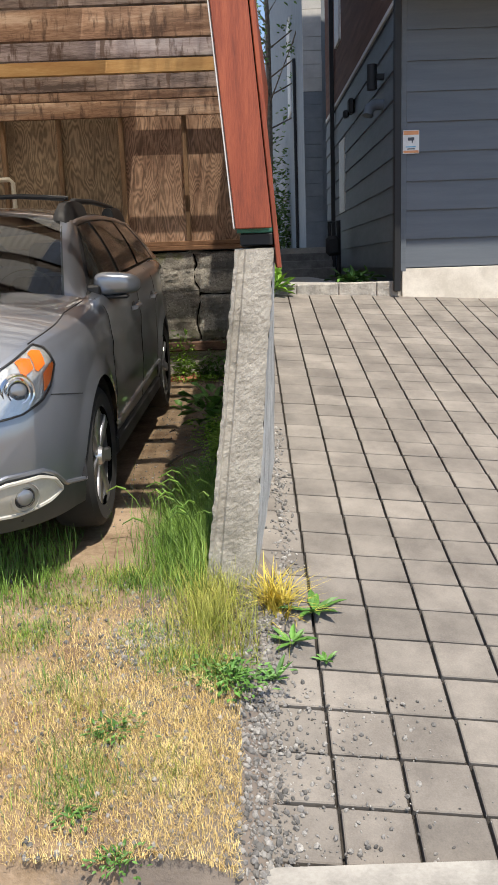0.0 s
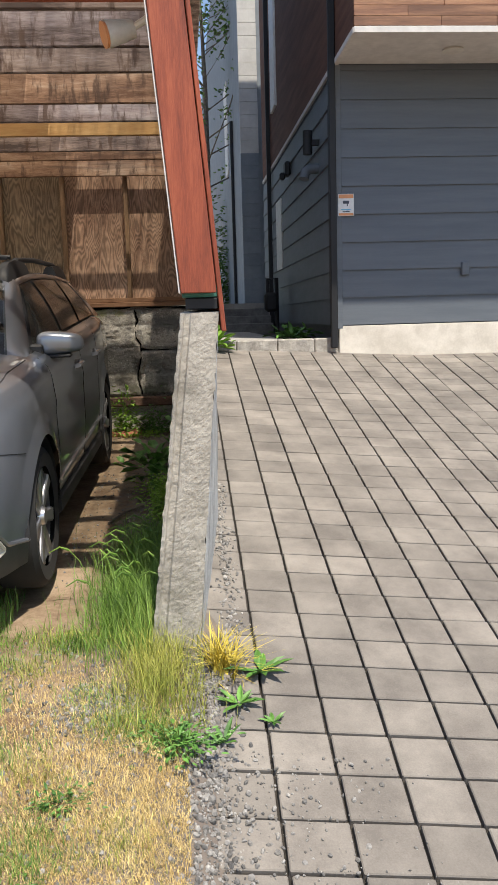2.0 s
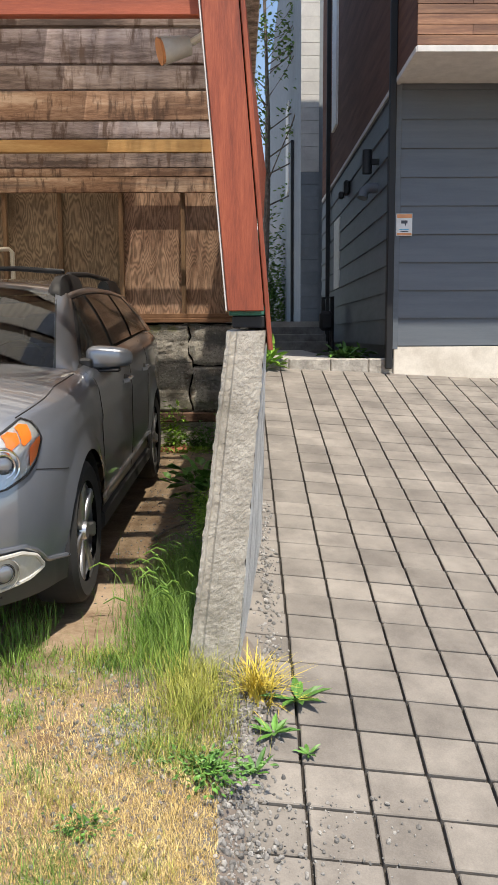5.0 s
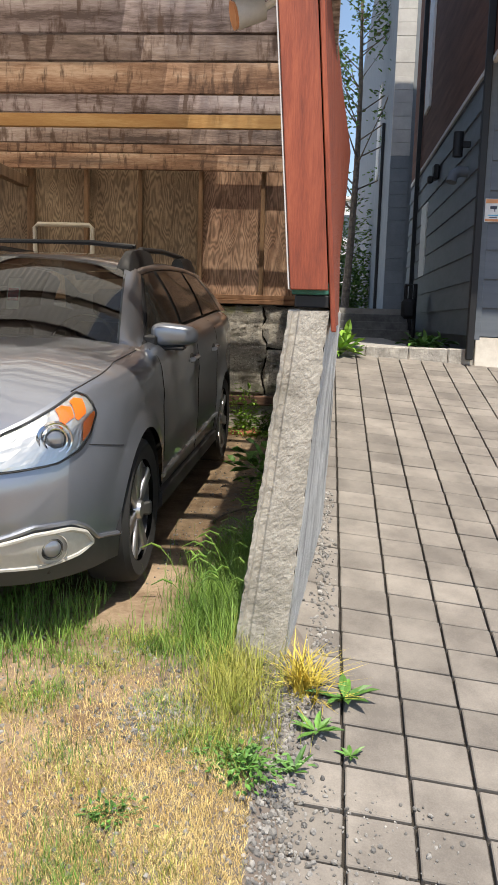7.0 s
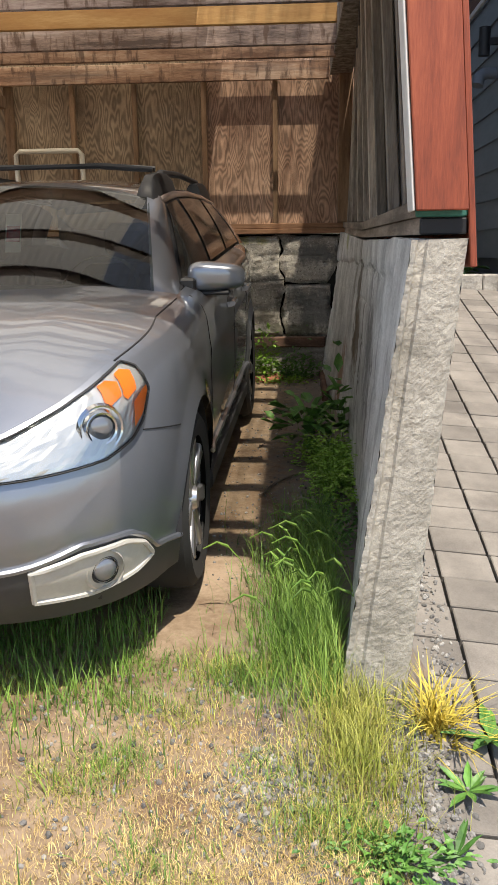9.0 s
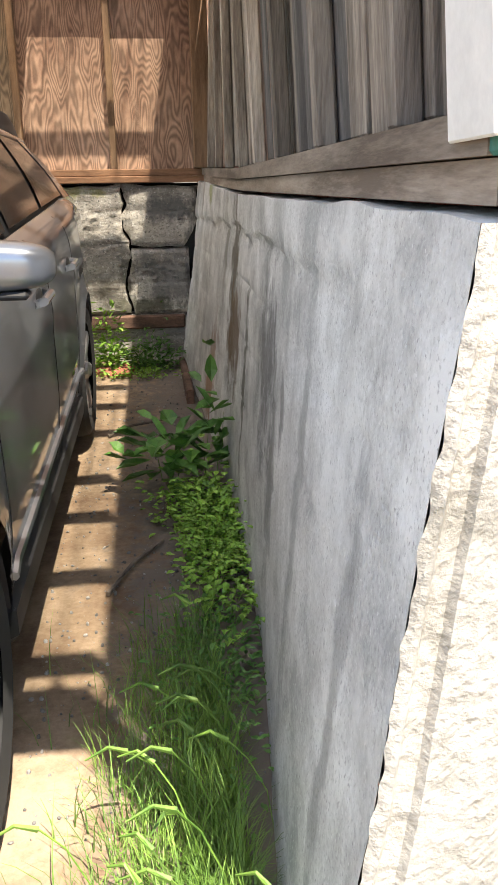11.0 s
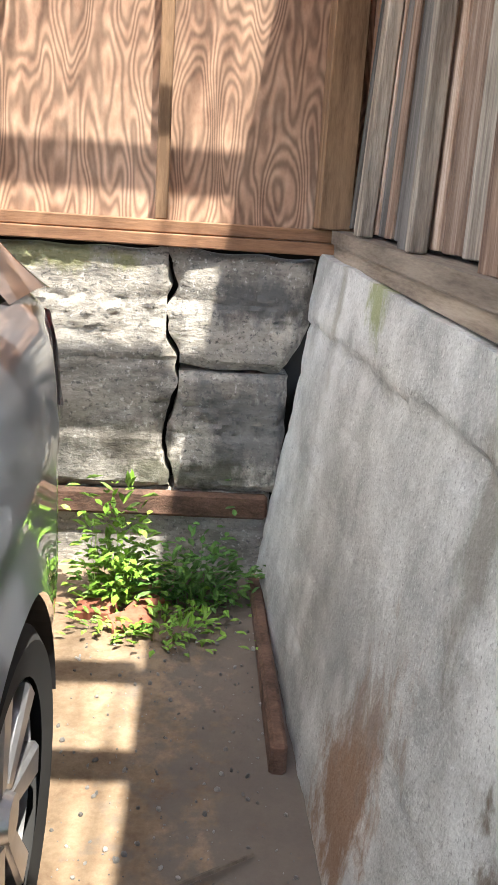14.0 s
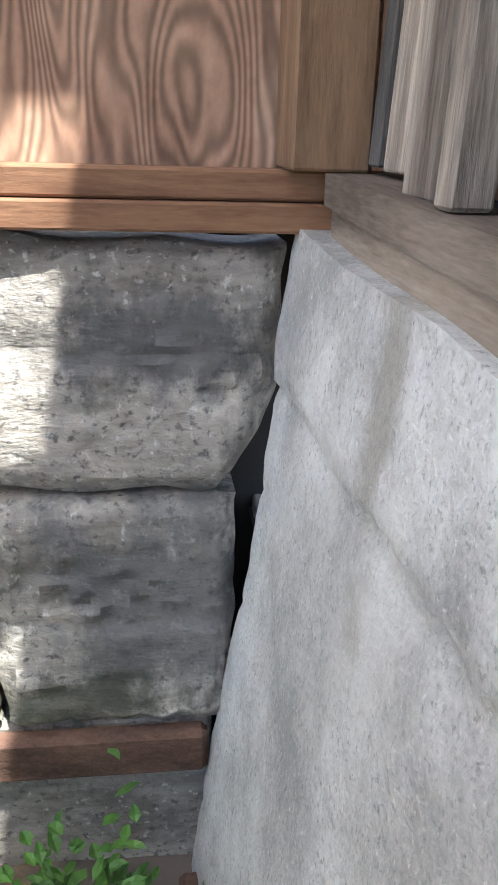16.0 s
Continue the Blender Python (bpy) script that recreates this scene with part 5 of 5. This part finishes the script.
# ---- small things ----
lampo = thing("flood_lamp", "twin aged white flood lamp under the deck edge", "lamp")
b = bmesh.new()
for p, d in (((-0.26, 3.45, 2.64), Vector((-0.9, -0.25, -0.25))), ):
    q = d.to_track_quat("Z", "Y").to_matrix().to_4x4()
    bmesh.ops.create_cone(b, cap_ends=True, segments=20, radius1=0.035, radius2=0.052, depth=0.11, matrix=Matrix.Translation(p) @ q)
hd = part("lamp_head", b, PLASW, lampo, "white lamp head", smooth=True)
b = bmesh.new()
q = Vector((-0.9, -0.25, -0.25)).to_track_quat("Z", "Y").to_matrix().to_4x4()
bmesh.ops.create_cone(b, cap_ends=True, segments=20, radius1=0.045, radius2=0.05, depth=0.012, matrix=Matrix.Translation(Vector((-0.26, 3.45, 2.64)) + Vector((-0.9, -0.25, -0.25)).normalized() * 0.06) @ q)
part("lamp_face", b, SIGNO, lampo, "rusty orange lamp face")
b = bmesh.new()
tube(b, [(-0.21, 3.45, 2.655), (-0.165, 3.42, 2.67), (-0.14, 3.40, 2.68)], 0.014, 8)
bmesh.ops.create_cone(b, cap_ends=True, segments=18, radius1=0.045, radius2=0.045, depth=0.03, matrix=pose(-0.145, 3.42, 2.675, 0, 90, 0))
part("lamp_arm", b, PLASW, lampo, smooth=True)

pipe = thing("pipe_frame", "white plastic pipe bracket on the back wall", "pipe")
b = bmesh.new()
tube(b, [(-2.78, 8.38, 1.9), (-2.78, 8.36, 2.36), (-2.75, 8.36, 2.39), (-2.24, 8.36, 2.39), (-2.21, 8.36, 2.36), (-2.21, 8.38, 1.9)], 0.022, 8)
part("pipe", b, PVC, pipe, smooth=True)

r = random.Random(4)
st = thing("stick", "thin dry dark stick lying on the dirt", "stick")
b = bmesh.new()
tube(b, [(-0.62, 6.72, lot_z(-0.62, 6.72) + 0.012), (-0.5, 6.86, lot_z(-0.5, 6.86) + 0.02), (-0.38, 6.94, lot_z(-0.4, 6.94) + 0.02), (-0.24, 7.02, lot_z(-0.24, 7.02) + 0.012)], 0.008, 5, 0.6)
part("twig", b, BARK, st)
st = thing("stick", "long dark stick beside the green weeds", "stick")
b = bmesh.new()
tube(b, [(-0.56, 5.05, lot_z(-0.56, 5.05) + 0.012), (-0.48, 5.25, lot_z(-0.5, 5.2) + 0.02), (-0.37, 5.45, lot_z(-0.4, 5.45) + 0.012)], 0.009, 5, 0.7)
part("twig", b, BARK, st)
for i, (x, y, a) in enumerate(((-0.60, 8.02, 20), (-0.56, 8.12, 65), (-0.72, 8.1, -10))):
    br = bx("broken_brick", (-0.07, 0.07, -0.045, 0.045, 0, 0.05), BRICKM, None, "", 0.008)
    br.matrix_basis = pose(x, y, lot_z(x, y) - 0.012, 8, -6, a)
    tagged(br, "broken red brick lying in the weeds", "brick", "bricks at the wall's foot")


def stones(name, label, n, spot, s0, s1, seed):
    rr = random.Random(seed)
    b = bmesh.new()
    for _ in range(n):
        x, y, z = spot(rr)
        k = s0 + (s1 - s0) * rr.random() ** 3
        g = bmesh.ops.create_icosphere(b, subdivisions=1, radius=k, matrix=pose(x, y, z + k * 0.25, rr.uniform(0, 90), rr.uniform(0, 90), rr.uniform(0, 360)) @ Matrix.Diagonal((1, rr.uniform(0.6, 1), rr.uniform(0.45, 0.8), 1)))
    tagged(part(name, b, STONE), label, "gravel", kind="stuff")


def gz(rr, x, y):
    return (x, y, max(ground_z(x, y), drive_z(x, y) if x > -0.03 else -9))


stones("edge_gravel", "grey gravel strip between dry grass and pavers", 2600, lambda q: gz(q, q.gauss(-0.03, 0.06), q.uniform(1.75, 3.3)), 0.004, 0.015, 1)
stones("joint_gravel", "loose gravel scattered over the first pavers", 420, lambda q: gz(q, 0.1 + abs(q.gauss(0, 0.25)), q.uniform(1.9, 2.75)), 0.003, 0.012, 2)
stones("lot_gravel", "loose grey gravel in the dry grass", 2600, lambda q: gz(q, -0.25 - abs(q.gauss(0, 0.6)), q.uniform(1.6, 3.4)), 0.003, 0.012, 3)
stones("bare_gravel", "pale gravel showing through the thin grass", 700, lambda q: gz(q, q.gauss(-0.42, 0.09), q.gauss(2.85, 0.07)), 0.004, 0.014, 6)
stones("wall_side_gravel", "pale gravel between the wall and pavers", 700, lambda q: gz(q, q.gauss(0.10, 0.03), q.uniform(3.2, 5.2)), 0.004, 0.014, 4)
stones("bay_grit", "grit and leaf litter on the bay floor", 1500, lambda q: gz(q, q.uniform(-0.75, -0.14), q.uniform(4.0, 8.3)), 0.002, 0.010, 5)

# ---- pavers, laid in straight joints ----
pav = thing("paved_drive", "square grey concrete pavers of the sloping drive", "pavement", kind="structure")
PX, PY, X0, Y0 = 0.221, 0.197, -0.037, 2.071
b = bmesh.new()
box(b, -PX / 2 + 0.0055, PX / 2 - 0.0055, -PY / 2 + 0.003, PY / 2 - 0.003, -0.05, 0, 0.004)
paver_me = bpy.data.meshes.new("paver")
b.to_mesh(paver_me)
b.free()
paver_me.materials.append(PAVER)
restv, restf = [], []
count = 0
for i in range(26):
    for j in range(36):
        x, y = X0 + PX * (i + 0.5), Y0 + PY * (j + 0.5)
        if y > 8.90:
            continue
        z = drive_z(x, y) + R.uniform(-0.002, 0.002)
        k = (drive_z(x, y + 0.1) - drive_z(x, y - 0.1)) / 0.2
        kx = (drive_z(x + 0.1, y) - drive_z(x - 0.1, y)) / 0.2
        m = pose(x, y, z, math.degrees(math.atan(k)) + R.uniform(-0.4, 0.4), -math.degrees(math.atan(kx)) + R.uniform(-0.4, 0.4), R.uniform(-0.4, 0.4))
        if x < 2.4 and y < 5.9 and count < 300 and x < 0.7 + (y - 1.9) * 0.6:
            o = new("paver", paver_me)
            o.parent = pav
            o.matrix_basis = m
            count += 1
        else:
            n0 = len(restv)
            restv += [tuple(m @ v.co) for v in paver_me.vertices]
            restf += [tuple(n0 + q for q in p.vertices) for p in paver_me.polygons]
me = bpy.data.meshes.new("paver_field")
me.from_pydata(restv, [], restf)
me.materials.append(PAVER)
o = new("paver_field", me)
o.parent = pav
o["kind"] = "stuff"
b = bmesh.new()
grid_faces(b, [[(x, y, drive_z(x, y) - 0.028) for x in [-0.04 + 0.25 * i for i in range(24)]] for y in [2.07 + 0.25 * j for j in range(28)]])
part("joint_bed", b, BED, pav, "dark sandy joints")
